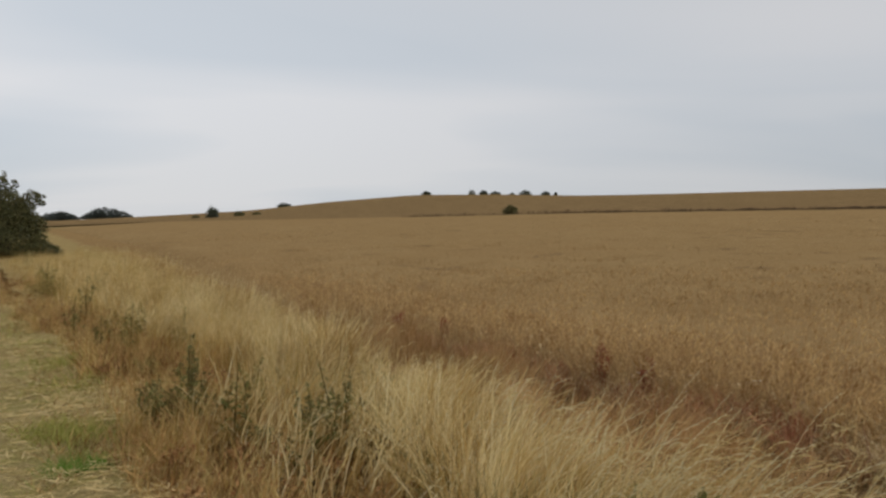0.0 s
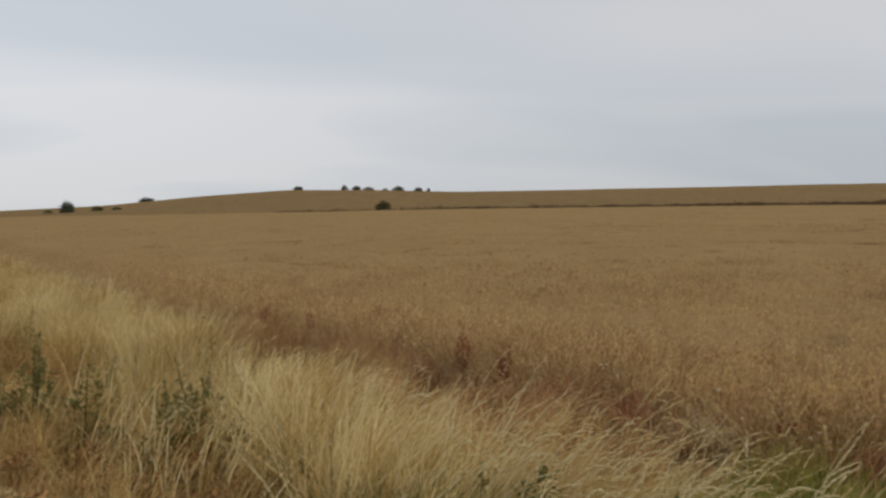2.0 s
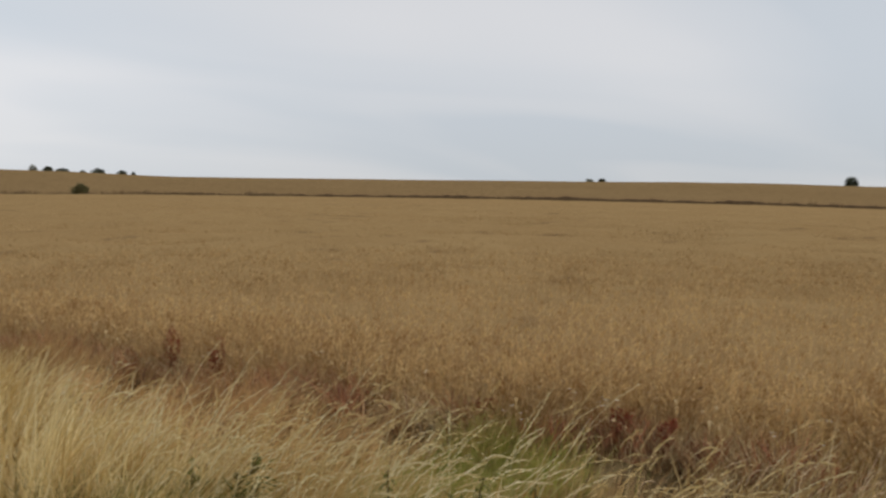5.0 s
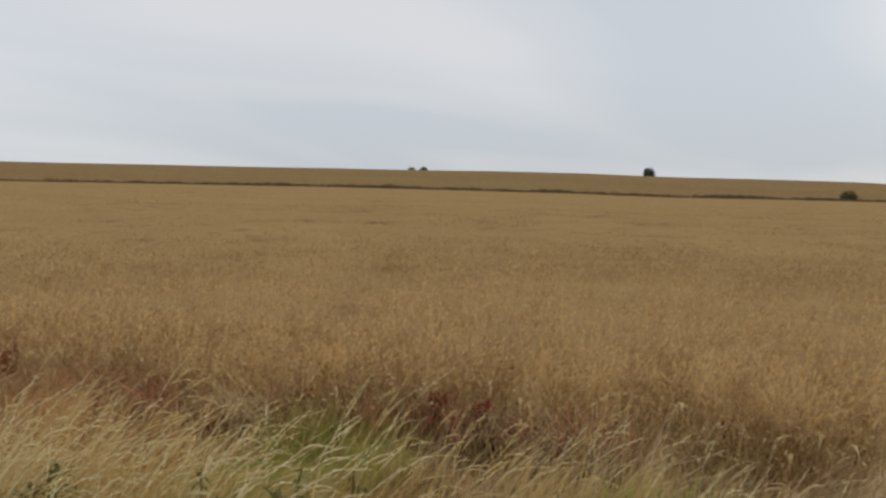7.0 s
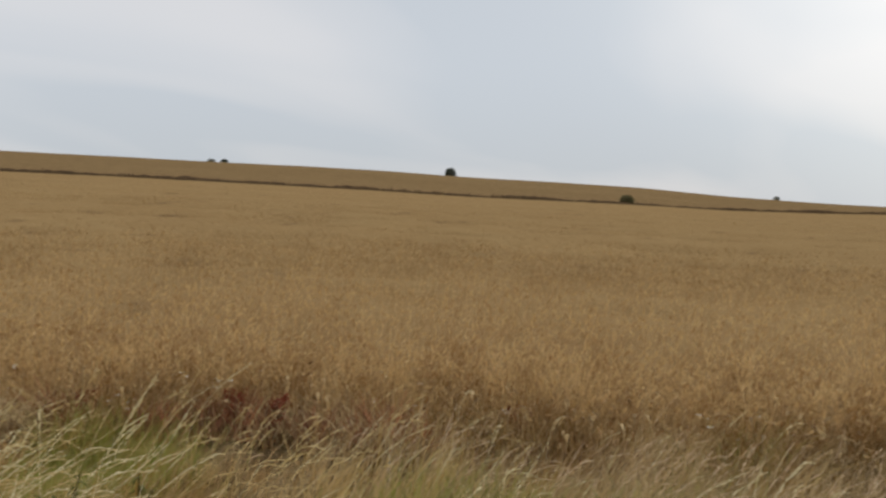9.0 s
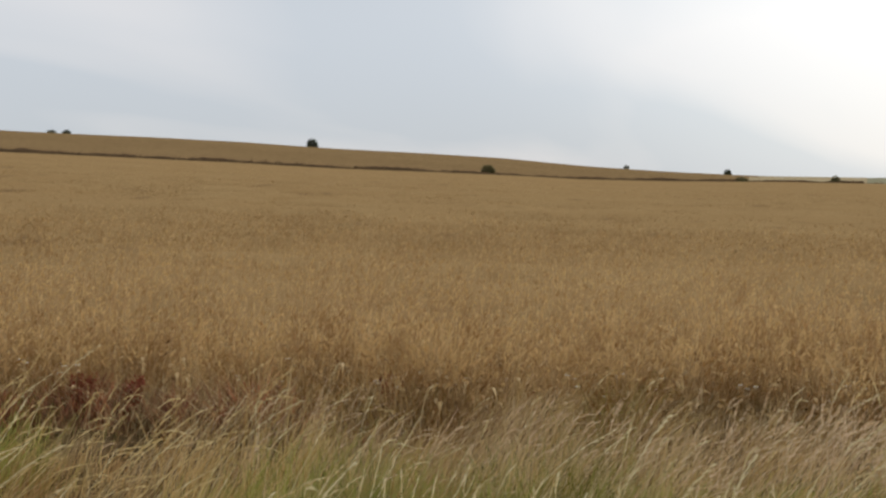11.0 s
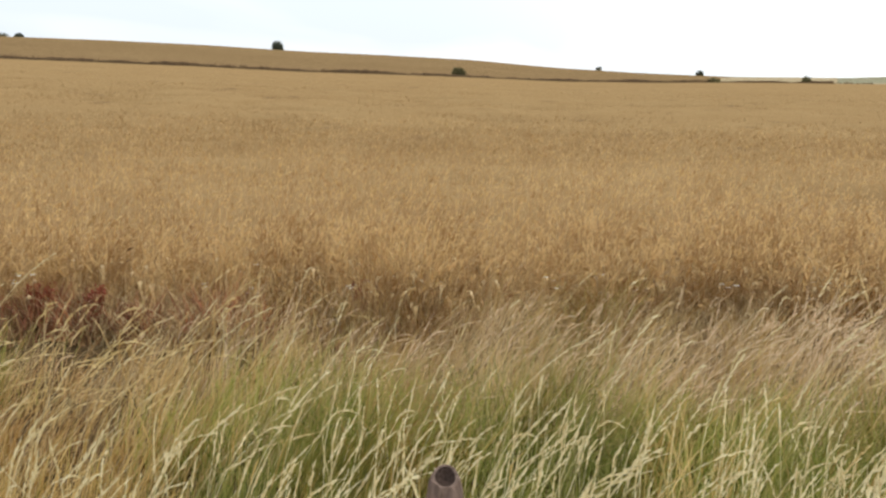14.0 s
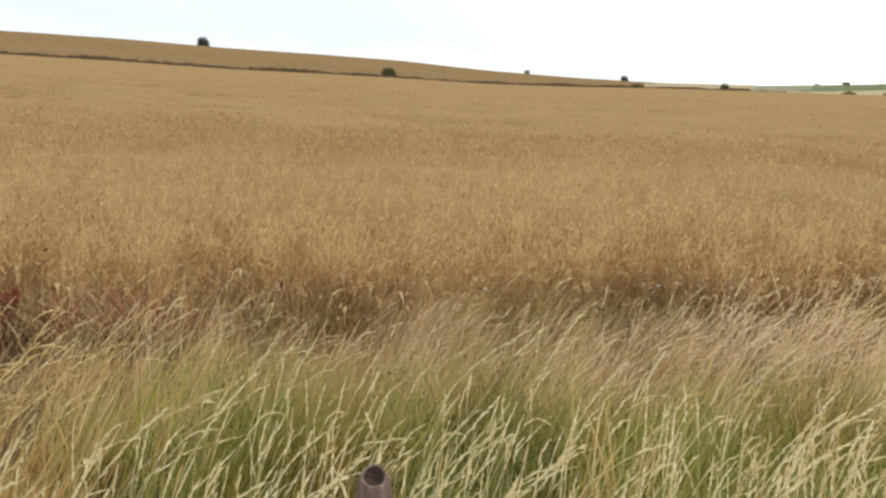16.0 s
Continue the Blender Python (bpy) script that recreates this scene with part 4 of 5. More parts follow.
p_pale = np.concatenate([np.column_stack([rng.normal(cx_, sd_, n_), rng.normal(cy_, sd_, n_)]) for cx_, cy_, sd_, n_ in ((0.45, 4.4, 0.35, 130), (0.0, 5.2, 0.3, 60), (0.9, 3.6, 0.35, 120), (1.45, 3.0, 0.3, 85), (-0.3, 6.2, 0.3, 60), (3.0, -0.85, 0.35, 60), (2.6, -0.5, 0.3, 60))])
st5, hd5 = panicled(p_pale, 0.24, 0.58, 0.0028, 0.21, 0.024, 0.48, 0.4, 0.45, 5, 26)
p_drift = np.concatenate([np.column_stack([rng.normal(cx_, sd_, n_), rng.normal(cy_, sd_, n_)]) for cx_, cy_, sd_, n_ in ((1.45, 3.95, 0.40, 100), (2.2, 3.6, 0.3, 16), (1.1, 3.6, 0.35, 60), (0.8, 4.5, 0.35, 110), (2.5, 2.6, 0.35, 60), (0.0, 5.8, 0.4, 80), (3.9, -0.75, 0.3, 50), (3.3, -0.5, 0.4, 30))])
p_post = np.column_stack([rng.normal(1.58, 0.06, 40), rng.normal(0.46, 0.15, 40)])
p_front = scatter_polar(820, lambda x, y: (x > path_x(y) + 0.25) & (x < edge_x(y) - 1.0) & ((np.hypot(x - 2.4, y - 1.75) > 0.5) | (rng.uniform(0, 1, len(x)) < 0.5)), 1.6, 3.1, -122, -38, 1.0)
st4, hd4 = panicled(p_front, 0.20, 0.46, 0.0030, 0.17, 0.023, 0.30, 0.6, 0.3, 5, 22)
st7, hd7 = panicled(p_post, 0.36, 0.54, 0.003, 0.18, 0.024, 0.2, 1.2, 0.3, 6, 20)
p_stray = scatter_polar(70, lambda x, y: (across(x, y) > 0.5) & (across(x, y) < 0.92) & (y > -1.2) & (y < 2.6), 2.6, 5.2, -112, -40, 0.5)
st8, hd8 = panicled(p_stray, 0.30, 0.54, 0.0026, 0.19, 0.021, 0.42, 0.5, 0.4, 5, 22)
st3, hd3 = panicled(p_drift, 0.26, 0.60, 0.0026, 0.24, 0.023, 0.58, 0.28, 0.42, 5, 26)
p_fluff = np.concatenate([np.column_stack([rng.normal(cx_, sd_, n_), rng.normal(cy_, sd_, n_)]) for cx_, cy_, sd_, n_ in ((4.55, -0.8, 0.3, 300), (4.3, -0.3, 0.28, 170), (4.0, 0.45, 0.3, 110), (3.7, 1.4, 0.35, 80), (3.4, 2.2, 0.3, 50))])
st6, hd6 = panicled(p_fluff, 0.20, 0.42, 0.002, 0.17, 0.020, 0.55, 0.35, 0.3, 6, 20)
p_seed2 = scatter_polar(2200, tall_part, 5, 34, -60, 33, 0.9)
st2, hd2 = headed(p_seed2, 0.4, 0.7, 0.004, 0.13, 0.011, 0.45, 0.5, 0.6, 4, 5, 0.4)
stuff("seeding_grass", joined(st, hd, st4, hd4, st5, hd5, st7, hd7, st8, hd8), SEED, "tall grass with pale cream seed heads leaning over", "grass")
stuff("seeding_grass", joined(st2, hd2, st3, hd3), GOLD, "drifts of golden grass with seed heads bowed over", "grass")
FLUFF = plant_material("fluffy_seed_heads", [(0.68, 0.50, 0.30), (0.78, 0.61, 0.40), (0.86, 0.72, 0.51)], glow=0.5)
stuff("fluffy_grass", joined(st6, hd6), FLUFF, "soft pinkish beige seeding grass below the crop", "grass")
VERGE_FAR = ground_material("far_verge", (0.55, 0.42, 0.19), (0.48, 0.35, 0.15), (0.38, 0.26, 0.11), (0.3, 2.0, 14.0), 0.6, 1.0, (1, 1, 1), 0, 0.08)
VERGE_BROWN = ground_material("far_brown_verge", (0.46, 0.30, 0.135), (0.40, 0.26, 0.115), (0.36, 0.225, 0.10), (0.3, 2.0, 14.0), 0.6, 1.0, (1, 1, 1), 0, 0.08)
far_verge = polar_sheet("verge", np.arange(10, 41, 0.25), np.geomspace(16, 260, 120), lambda x, y: np.interp(np.hypot(x, y), [16, 45], [0.0, 0.34]) + 0.03 * np.sin(1.3 * x) * np.sin(1.1 * y),
                        lambda x, y: (x > path_x(y) + 0.3) & (x < edge_x(y) + 0.9), [VERGE_FAR, VERGE_BROWN], lambda x, y: (across(x, y) > 0.76 + 0.06 * np.sin(0.7 * y)).astype(int))
tagged(far_verge, "pale dry grass verge running along the crop", "verge", kind="stuff")

# the mown path
p_cl = scatter_polar(28000, lambda x, y: (x < path_x(y) + 0.25) & (x > path_x(y) - 3.2) & (clumps(0.8 * x, 1.1 * y) + rng.uniform(-0.5, 0.5, len(x)) > 0.0), 1.5, 22, -20, 60, 0.8)
p_cl = np.concatenate([p_cl[:20000], scatter_polar(8000, lambda x, y: (x < path_x(y) + 0.1) & (x > path_x(y) - 3.2), 0.3, 14, 60, 340, 0.8)])
n_cl = len(p_cl)
base = np.column_stack([p_cl, ground_z(p_cl[:, 0], p_cl[:, 1]) + rng.uniform(0.05, 0.12, n_cl)])
ang = rng.uniform(0, 2 * np.pi, n_cl)
ln = rng.uniform(0.04, 0.17, n_cl)
tt_ = np.linspace(-0.5, 0.5, 3)
cl_p = base[:, None, :] + np.stack([np.cos(ang), np.sin(ang), rng.normal(0, 0.08, n_cl)], -1)[:, None, :] * (ln[:, None] * tt_[None, :])[..., None]
cl_side = np.stack([-np.sin(ang), np.cos(ang), rng.normal(0, 0.4, n_cl)], -1)
stuff("grass_clippings", ribbons(cl_p, np.full((n_cl, 3), 0.0065), cl_side), CLIPPINGS, "dry mown grass clippings lying on the path", "clippings")


def tufty(x, y):
    g = np.sin(2.3 * x + 1.0) * np.sin(1.3 * y + 0.4) + 0.5 * np.sin(5.1 * x - 3.3 * y)
    return (x < path_x(y) + 0.1) & (x > path_x(y) - 3.2) & (g > 0.25)


p_pg = scatter_polar(9500, tufty, 1.5, 24, -20, 60, 0.9)
stuff("short_grass", blades(p_pg, 0.08, 0.17, 0.006, 0.6, 2.5, 3), FRESH, "short green grass regrowing on the mown path", "grass")
for cx_, cy_, sd_, n_ in ((-2.47, 5.42, 0.11, 600), (-2.2, 5.72, 0.08, 260), (-2.94, 6.44, 0.15, 420), (-3.9, 8.19, 0.2, 420), (-4.66, 9.9, 0.25, 420), (-3.2, 6.36, 0.12, 300), (-5.6, 11.6, 0.3, 420)):
    p_tuft = np.column_stack([rng.normal(cx_, sd_, n_), rng.normal(cy_, 1.15 * sd_, n_)])
    tuft = new("grass_tuft", raw_mesh("grass_tuft", *blades(p_tuft, 0.11, 0.21, 0.007, 0.6, 2.5, 3), BRIGHT if n_ == 600 else FRESH))
    tagged(tuft, "green grass tuft regrowing on the mown path", "grass tuft", kind="stuff")

# ---------------------------------------------------------------- bushes and trees


def tube(points, radii, sides_n=7):
    bm = bmesh.new()
    prev = None
    for i, (p, r) in enumerate(zip(points, radii)):
        p = Vector(p)
        d = (Vector(points[min(i + 1, len(points) - 1)]) - Vector(points[max(i - 1, 0)])).normalized()
        a = d.cross(Vector((0.3, 1, 0.2))).normalized()
        b = d.cross(a)
        ring = [bm.verts.new(p + r * (math.cos(k * 2 * math.pi / sides_n) * a + math.sin(k * 2 * math.pi / sides_n) * b)) for k in range(sides_n)]
        if prev:
            for k in range(sides_n):
                bm.faces.new((prev[k], prev[(k + 1) % sides_n], ring[(k + 1) % sides_n], ring[k]))
        prev = ring
    bm.faces.new(prev)
    return bm


def leaf_cloud(lobes, count, size, foot=0.05):
    """Leaves on and in a set of lobes (x, y, z, rx, ry, rz): quads at all angles."""
    w = np.array([l[3] * l[4] + l[3] * l[5] for l in lobes])
    which = rng.choice(len(lobes), count, p=w / w.sum())
    L = np.array(lobes)[which]
    d = rng.normal(size=(count, 3))
    d /= np.linalg.norm(d, axis=1)[:, None]
    rad = rng.uniform(0.45, 1.0, count) ** 0.5 * (1 + 0.16 * np.sin(5 * d[:, 0] + 3 * d[:, 2]) + rng.normal(0, 0.07, count))
    c = L[:, :3] + d * L[:, 3:6] * rad[:, None]
    c[:, 2] = np.maximum(c[:, 2], foot + rng.uniform(0, 0.2, count))
    a = rng.normal(size=(count, 3))
    a /= np.linalg.norm(a, axis=1)[:, None]
    b = np.cross(a, rng.normal(size=(count, 3)))
    b /= np.linalg.norm(b, axis=1)[:, None]
    s = (size * rng.uniform(0.6, 1.4, count))[:, None]
    v = np.stack([c - a * s, c + b * s * 0.55, c + a * s, c - b * s * 0.55], 1).reshape(-1, 3)
    f = np.arange(count * 4).reshape(-1, 4)
    return v, f


def bush(name, x, y, width, height, leaves, size, material, label, category="bush", lobes=None, stems=4, group="", foot=0.05):
    """A bush: short stems and limbs under a crown of leaves in uneven lobes."""
    root = new(name)
    root.location = (x, y, float(ground_z(x, y)))
    tagged(root, label, category, group)
    if lobes is None:
        lobes = [(0, 0, 0.42 * height, 0.46 * width, 0.46 * width, 0.52 * height), (0, 0, 0.42 * height, 0.30 * width, 0.30 * width, 0.36 * height), (0, 0, 0.16 * height, 0.44 * width, 0.44 * width, 0.2 * height)]
        for i in range(8):
            a = i * 2.4 + rng.uniform(-0.3, 0.3)
            k = rng.uniform(0.18, 0.30) * width
            z = rng.uniform(0.2, 0.6) * height
            rr = rng.uniform(0.12, 0.19) * width
            lobes.append((k * math.cos(a), k * math.sin(a), z, rr, rr, rng.uniform(0.16, 0.24) * height))
    for i in range(stems):
        l = lobes[i % len(lobes)]
        mid = (l[0] * 0.35 + 0.06 * i, l[1] * 0.35, l[2] * 0.5)
        r0 = 0.022 * height + 0.01
        part("limb", tube([(0.08 * math.cos(i * 2), 0.08 * math.sin(i * 2), -0.15), mid, (l[0] * 0.9, l[1] * 0.9, l[2] + 0.5 * l[5])], [r0 * 1.5, r0, r0 * 0.35]), BARK, root)
    part_raw("crown", leaf_cloud(lobes, leaves, size, foot), material, root)
    return root


def at(az, r):
    return -r * math.sin(radians(az)), r * math.cos(radians(az))


# the large hawthorn beside the path
hx, hy = at(29.75, 42)
big = [(0.0, 0.0, 1.5, 2.3, 2.3, 1.45), (0.9, 0.1, 1.0, 1.75, 1.7, 0.95), (-0.9, 0.2, 2.1, 1.8, 1.8, 1.3), (0.3, 0.1, 2.6, 1.5, 1.4, 1.0), (0.5, 0.2, 2.1, 1.6, 1.5, 1.0), (1.9, 0.9, 0.55, 0.95, 0.95, 0.5), (1.3, 0.6, 1.9, 1.0, 1.0, 0.6),
       (-0.2, -0.1, 3.25, 0.85, 0.8, 0.55), (1.25, 0.6, 2.75, 0.5, 0.5, 0.32), (1.55, 0.8, 3.2, 0.38, 0.34, 0.24), (1.8, 0.9, 2.85, 0.32, 0.3, 0.17), (0.35, 0.1, 3.75, 0.44, 0.42, 0.32), (0.0, 0.0, 4.15, 0.16, 0.16, 0.4), (0.55, 0.2, 4.0, 0.12, 0.12, 0.3), (-0.5, 0.0, 4.0, 0.2, 0.2, 0.35), (1.9, 0.9, 3.15, 0.25, 0.2, 0.1), (0.9, 0.4, 3.7, 0.2, 0.2, 0.2),
       (0.75, 0.3, 3.35, 0.34, 0.34, 0.2), (-1.6, 0.0, 1.3, 1.7, 1.7, 1.25), (-1.2, -0.5, 3.2, 1.0, 1.0, 0.8)]
bush("hawthorn_bush", hx, hy, 5.4, 4.2, 46000, 0.055, LEAF, "large dark green hawthorn bush beside the path", "bush", big, 10, foot=0.32)

# bushes along the field boundary
for az, r, w, h, n, m, lab in ((-4.9, 172, 3.5, 2.7, 1300, LEAF_OLIVE, "round olive brown bush on the field boundary"), (-69.2, 173, 3.3, 2.5, 1300, LEAF_OLIVE, "low olive bush on the field boundary"),
                               (-86.5, 240, 4.2, 1.9, 600, LEAF_OLIVE, "straggling bush beside the end of the boundary"), (-92.2, 292, 3.4, 2.9, 800, LEAF_OLIVE, "olive bush at the corner of the field"),
                               (16.2, 330, 6.0, 5.2, 1300, LEAF_HAZED, "dark round bush near the hill's foot"), (14.4, 330, 5.0, 2.8, 800, LEAF_OLIVE, "spreading green bush near the hill's foot"),
                               (17.3, 335, 4.0, 2.0, 400, LEAF_OLIVE, "low scrub beside a dark bush"), (13.2, 330, 4.0, 1.8, 400, LEAF_OLIVE, "low green scrub beside a bush")):
    bush("boundary_bush", *at(az, r), w, h, int(2.2 * n), 0.2, m, lab, "bush", group="bushes along the field boundary")
for az, r, w, h, n, m, lab in ((11.3, 452, 9.0, 2.9, 900, LEAF_HAZED, "low dark bush on the brow"), (1.18, 427, 6.2, 2.8, 800, LEAF_HAZED, "small dark tree on the brow"), (-2.1, 424, 4.2, 3.6, 420, LEAF_PALE, "pale thin tree on the brow"),
                               (-2.95, 424, 5.2, 3.0, 800, LEAF_HAZED, "dark round tree on the brow"), (-3.8, 424, 7.0, 2.2, 800, LEAF_HAZED, "low dark bush on the brow"), (-5.0, 424, 3.2, 1.8, 300, LEAF_HAZED, "small dark bush on the brow"),
                               (-5.95, 423, 7.4, 3.1, 900, LEAF_HAZED, "broad dark tree on the brow"), (-7.4, 422, 5.4, 2.8, 700, LEAF_HAZED, "dark uneven bush on the brow"), (-8.1, 422, 2.2, 2.4, 300, LEAF_HAZED, "slim dark bush on the brow"),
                               (-39.85, 405, 4.4, 2.2, 400, LEAF_PALE, "pale thin tree on the skyline"), (-40.72, 405, 4.4, 2.4, 700, LEAF_HAZED, "dark round tree on the skyline"), (-56.65, 405, 6.2, 5.1, 1600, LEAF_HAZED, "rounded dark tree standing alone on the skyline"),
                               (-78.9, 440, 3.6, 2.9, 350, LEAF_PALE, "grey wind-shaped thorn on the skyline"), (-85.6, 490, 4.8, 3.9, 900, LEAF_HAZED, "small dark tree on the lower skyline")):
    bush("skyline_tree", *at(az, r), w, h, int(1.9 * n), 0.24, m, lab, "tree", stems=3, group="trees on the skyline")
for az, r, w, h, n in ((-99.45, 895, 8, 3.0, 400), (-97.8, 897, 6, 1.5, 200)):
    bush("far_tree", *at(az, r), w, h, n, 0.6, LEAF_HAZED, "small far tree on the green pasture's skyline", "tree", stems=3, group="far trees")
bush("scrub", *at(-99.7, 380), 13, 1.6, 700, 0.25, LEAF_OLIVE, "low green scrub beside the pale track", "scrub", [(-4, 1.5, 0.5, 3, 2, 0.6), (0, 0, 0.7, 3.5, 2, 0.7), (4, -1.5, 0.5, 2.8, 2, 0.5)])
bush("scrub", *at(-101.9, 370), 9, 1.4, 500, 0.25, LEAF_OLIVE, "low dark scrub beside the pale track", "scrub", [(-2, 0.5, 0.5, 3, 2, 0.6), (2, -0.5, 0.6, 3, 2, 0.6)])


def copse(az, r, width, height, count, label):
    """A far wood with a domed, uneven top."""
    x, y = at(az, r)
    lobes = []
    for i in range(count):
        u = (i + 0.5) / count * 2 - 1
        d = width / 2 * u
        hh = height * math.sqrt(1 - 0.92 * u * u) * rng.uniform(0.97, 1.03)
        lobes.append((d * math.cos(radians(az)), d * math.sin(radians(az)) + rng.uniform(-3, 3), hh * 0.55, width / count * 1.1, 4.0, hh * 0.45))
        lobes.append((d * math.cos(radians(az)), d * math.sin(radians(az)) + rng.uniform(-3, 3), hh * 0.2, width / count * 1.1, 4.0, hh * 0.3))
    ob = new("copse", raw_mesh("copse", *leaf_cloud(lobes, 16000, 0.30), LEAF_COPSE_HAZED))
    ob.location = (x, y, float(ground_z(x, y)) - 0.2)
    tagged(ob, label, "wood", kind="stuff")


copse(23.0, 520, 25, 7.2, 9, "dark domed copse of trees at the far side")
copse(25.8, 530, 20, 6.2, 8, "dark copse of trees partly behind the hawthorn")

# ---------------------------------------------------------------- the boundary bank between the fields, darkened as a shadowed gap


def wander(n, reach):
    """Smooth random unevenness about 0, -1 to 1."""
    v = np.convolve(rng.normal(0, 1, n + reach), np.hanning(reach), "valid")[:n]
    return np.clip(v / (2 * v.std()), -1, 1)


def boundary(a0, a1, width, height):
    azs = np.arange(a0, a1, 0.12)
    rl = np.interp(azs, _fine, T_RL) + 0.8 * wander(len(azs), 60)
    crest = (1 + 0.25 * wander(len(azs), 25) + 0.15 * wander(len(azs), 7)) * np.interp(azs, [-30, -12, 2.5], [1, 0.75, 0.6])
    v = []
    for u, hgt in ((-1.0, -0.1), (-0.5, 0.7), (0.0, 1.0), (0.5, 0.75), (1.0, -0.1)):
        rr = rl + u * width
        x, y = -rr * np.sin(np.radians(azs)), rr * np.cos(np.radians(azs))
        v.append(np.stack([x, y, ground_z(x, y) + hgt * height * crest], -1))
    v = np.stack(v, 1)
    n, k, _ = v.shape
    i, j = np.meshgrid(np.arange(n - 1), np.arange(k - 1), indexing="ij")
    a = i * k + j
    return v.reshape(-1, 3), np.stack([a, a + 1, a + k + 1, a + k], -1).reshape(-1, 4)


bank = new("field_bank", raw_mesh("field_bank", *boundary(-93.8, 2.5, 1.2, 1.0), BANK_SHADE, True))
tagged(bank, "low bank between two fields, coloured dark for a shadowed crop edge", "bank", kind="structure")
tuft_az = rng.uniform(-96, 3, 16000)
tuft_r = np.interp(tuft_az, _fine, T_RL) + rng.normal(0, 0.6, 16000)
tuft_xy = np.column_stack([-tuft_r * np.sin(np.radians(tuft_az)), tuft_r * np.cos(np.radians(tuft_az))])
keep_t = np.interp(tuft_az, np.linspace(-96, 3, 400), wander(400, 9)) + rng.normal(0, 0.5, 16000) > -0.1
# mostly dark stops, so the grass keeps the painted shadow line
BANK_GRASS = plant_material("bank_grass", [(0.14, 0.09, 0.048), (0.20, 0.13, 0.065), (0.11, 0.07, 0.04), (0.36, 0.25, 0.12)], glow=0.2)
stuff("bank_grass", blades(tuft_xy[keep_t], 0.4, 1.2, 0.16, 0.3, 1.5, 3), BANK_GRASS, "rough brown grass growing on the field bank", "grass")


# ---------------------------------------------------------------- weeds in the verge


def leaf_strip(bm, a, b, width, sag, barbs=0):
    """A leaf from a to b with a raised midrib and, if asked, a toothed edge."""
    a, b = Vector(a), Vector(b)
    d = b - a
    side = d.cross(Vector((0, 0, 1)))
    side = side.normalized() if side.length > 1e-6 else Vector((1, 0, 0))
    n = 7 if barbs else 5
    prev = None
    for i in range(n):
        t = i / (n - 1)
        w = width * math.sin(math.pi * (0.12 + 0.86 * t)) * 0.5
        if barbs and i % 2:
            w *= 0.45
        c = a + d * t + Vector((0, 0, -sag * t * t))
        row = [bm.verts.new(c - side * w + Vector((0, 0, w * 0.35))), bm.verts.new(c), bm.verts.new(c + side * w + Vector((0, 0, w * 0.35)))]
        if prev:
            bm.faces.new((prev[0], prev[1], row[1], row[0]))
            bm.faces.new((prev[1], prev[2], row[2], row[1]))
        prev = row


def thistle(x, y, height, leaves, spread, seed, label, lean=(0.08, -0.10)):
    """A stem with toothed leaves and side branches that rise from low down, each with its sprays of leaves and seed heads."""
    rd = random.Random(seed)
    root = new("thistle")
    root.location = (x, y, float(ground_z(x, y)))
    tagged(root, label, "thistle", "thistles in the verge")
    top = Vector((lean[0] * height, lean[1] * height, height * (1 - 0.35 * (lean[0] ** 2 + lean[1] ** 2))))
    bow = Vector((0.02 * rd.uniform(-1, 1), 0.02 * rd.uniform(-1, 1), 0.06 * height * math.hypot(*lean)))
    along = lambda t: top * t + bow * (4 * t * (1 - t))
    part("stem", tube([(0, 0, -0.03)] + [along(t) for t in (0.3, 0.55, 0.8, 1.0)], [0.009, 0.008, 0.006, 0.005, 0.003], 6), THISTLE_STEM, root)
    for s in range(5):
        t = rd.uniform(0.03, 0.55)
        a = s * 2.4 + rd.uniform(-0.5, 0.5)
        b = along(t)
        reach = spread * rd.uniform(0.35, 0.8)
        e = b + Vector((math.cos(a) * reach, math.sin(a) * reach, height * (1 - t) * rd.uniform(0.3, 0.62)))
        mid = b.lerp(e, 0.55) + Vector((math.cos(a) * 0.03, math.sin(a) * 0.03, -0.03))
        branch = part("branch", tube([b, mid, e], [0.005, 0.004, 0.002], 5), THISTLE_STEM, root)
        bm = bmesh.new()
        for k in range(13):
            a2 = rd.uniform(0, 6.28)
            q = rd.uniform(0.05, 1.0)
            p = b.lerp(mid, q * 2) if q < 0.5 else mid.lerp(e, q * 2 - 1)
            ln_ = rd.uniform(0.07, 0.13)
            leaf_strip(bm, p, p + Vector((math.cos(a2) * ln_, math.sin(a2) * ln_, rd.uniform(-0.02, 0.09))), 0.026, 0.015, 1)
        tagged(part("leaf_spray", bm, THISTLE, branch), kind="stuff")
        bm = bmesh.new()
        for k in range(3):
            bmesh.ops.create_icosphere(bm, subdivisions=1, radius=rd.uniform(0.010, 0.014), matrix=Matrix.Translation(e + Vector((rd.uniform(-0.025, 0.025), rd.uniform(-0.025, 0.025), rd.uniform(-0.01, 0.03)))) @ Matrix.Diagonal((1, 1, 1.4, 1)))
        tagged(part("seed_head", bm, THISTLE_STEM, branch), kind="stuff")
    for k in range(leaves):
        t = (k + 0.6) / leaves
        a = k * 2.4 + rd.uniform(-0.4, 0.4)
        ln_ = spread * (0.85 - 0.55 * t) * rd.uniform(0.7, 1.2)
        p = along(0.04 + 0.94 * t)
        bm = bmesh.new()
        leaf_strip(bm, p, p + Vector((math.cos(a) * ln_, math.sin(a) * ln_, ln_ * rd.uniform(0.1, 0.7))), 0.044 * (1.15 - 0.6 * t), 0.05, 1)
        part("leaf", bm, THISTLE, root)
    return root


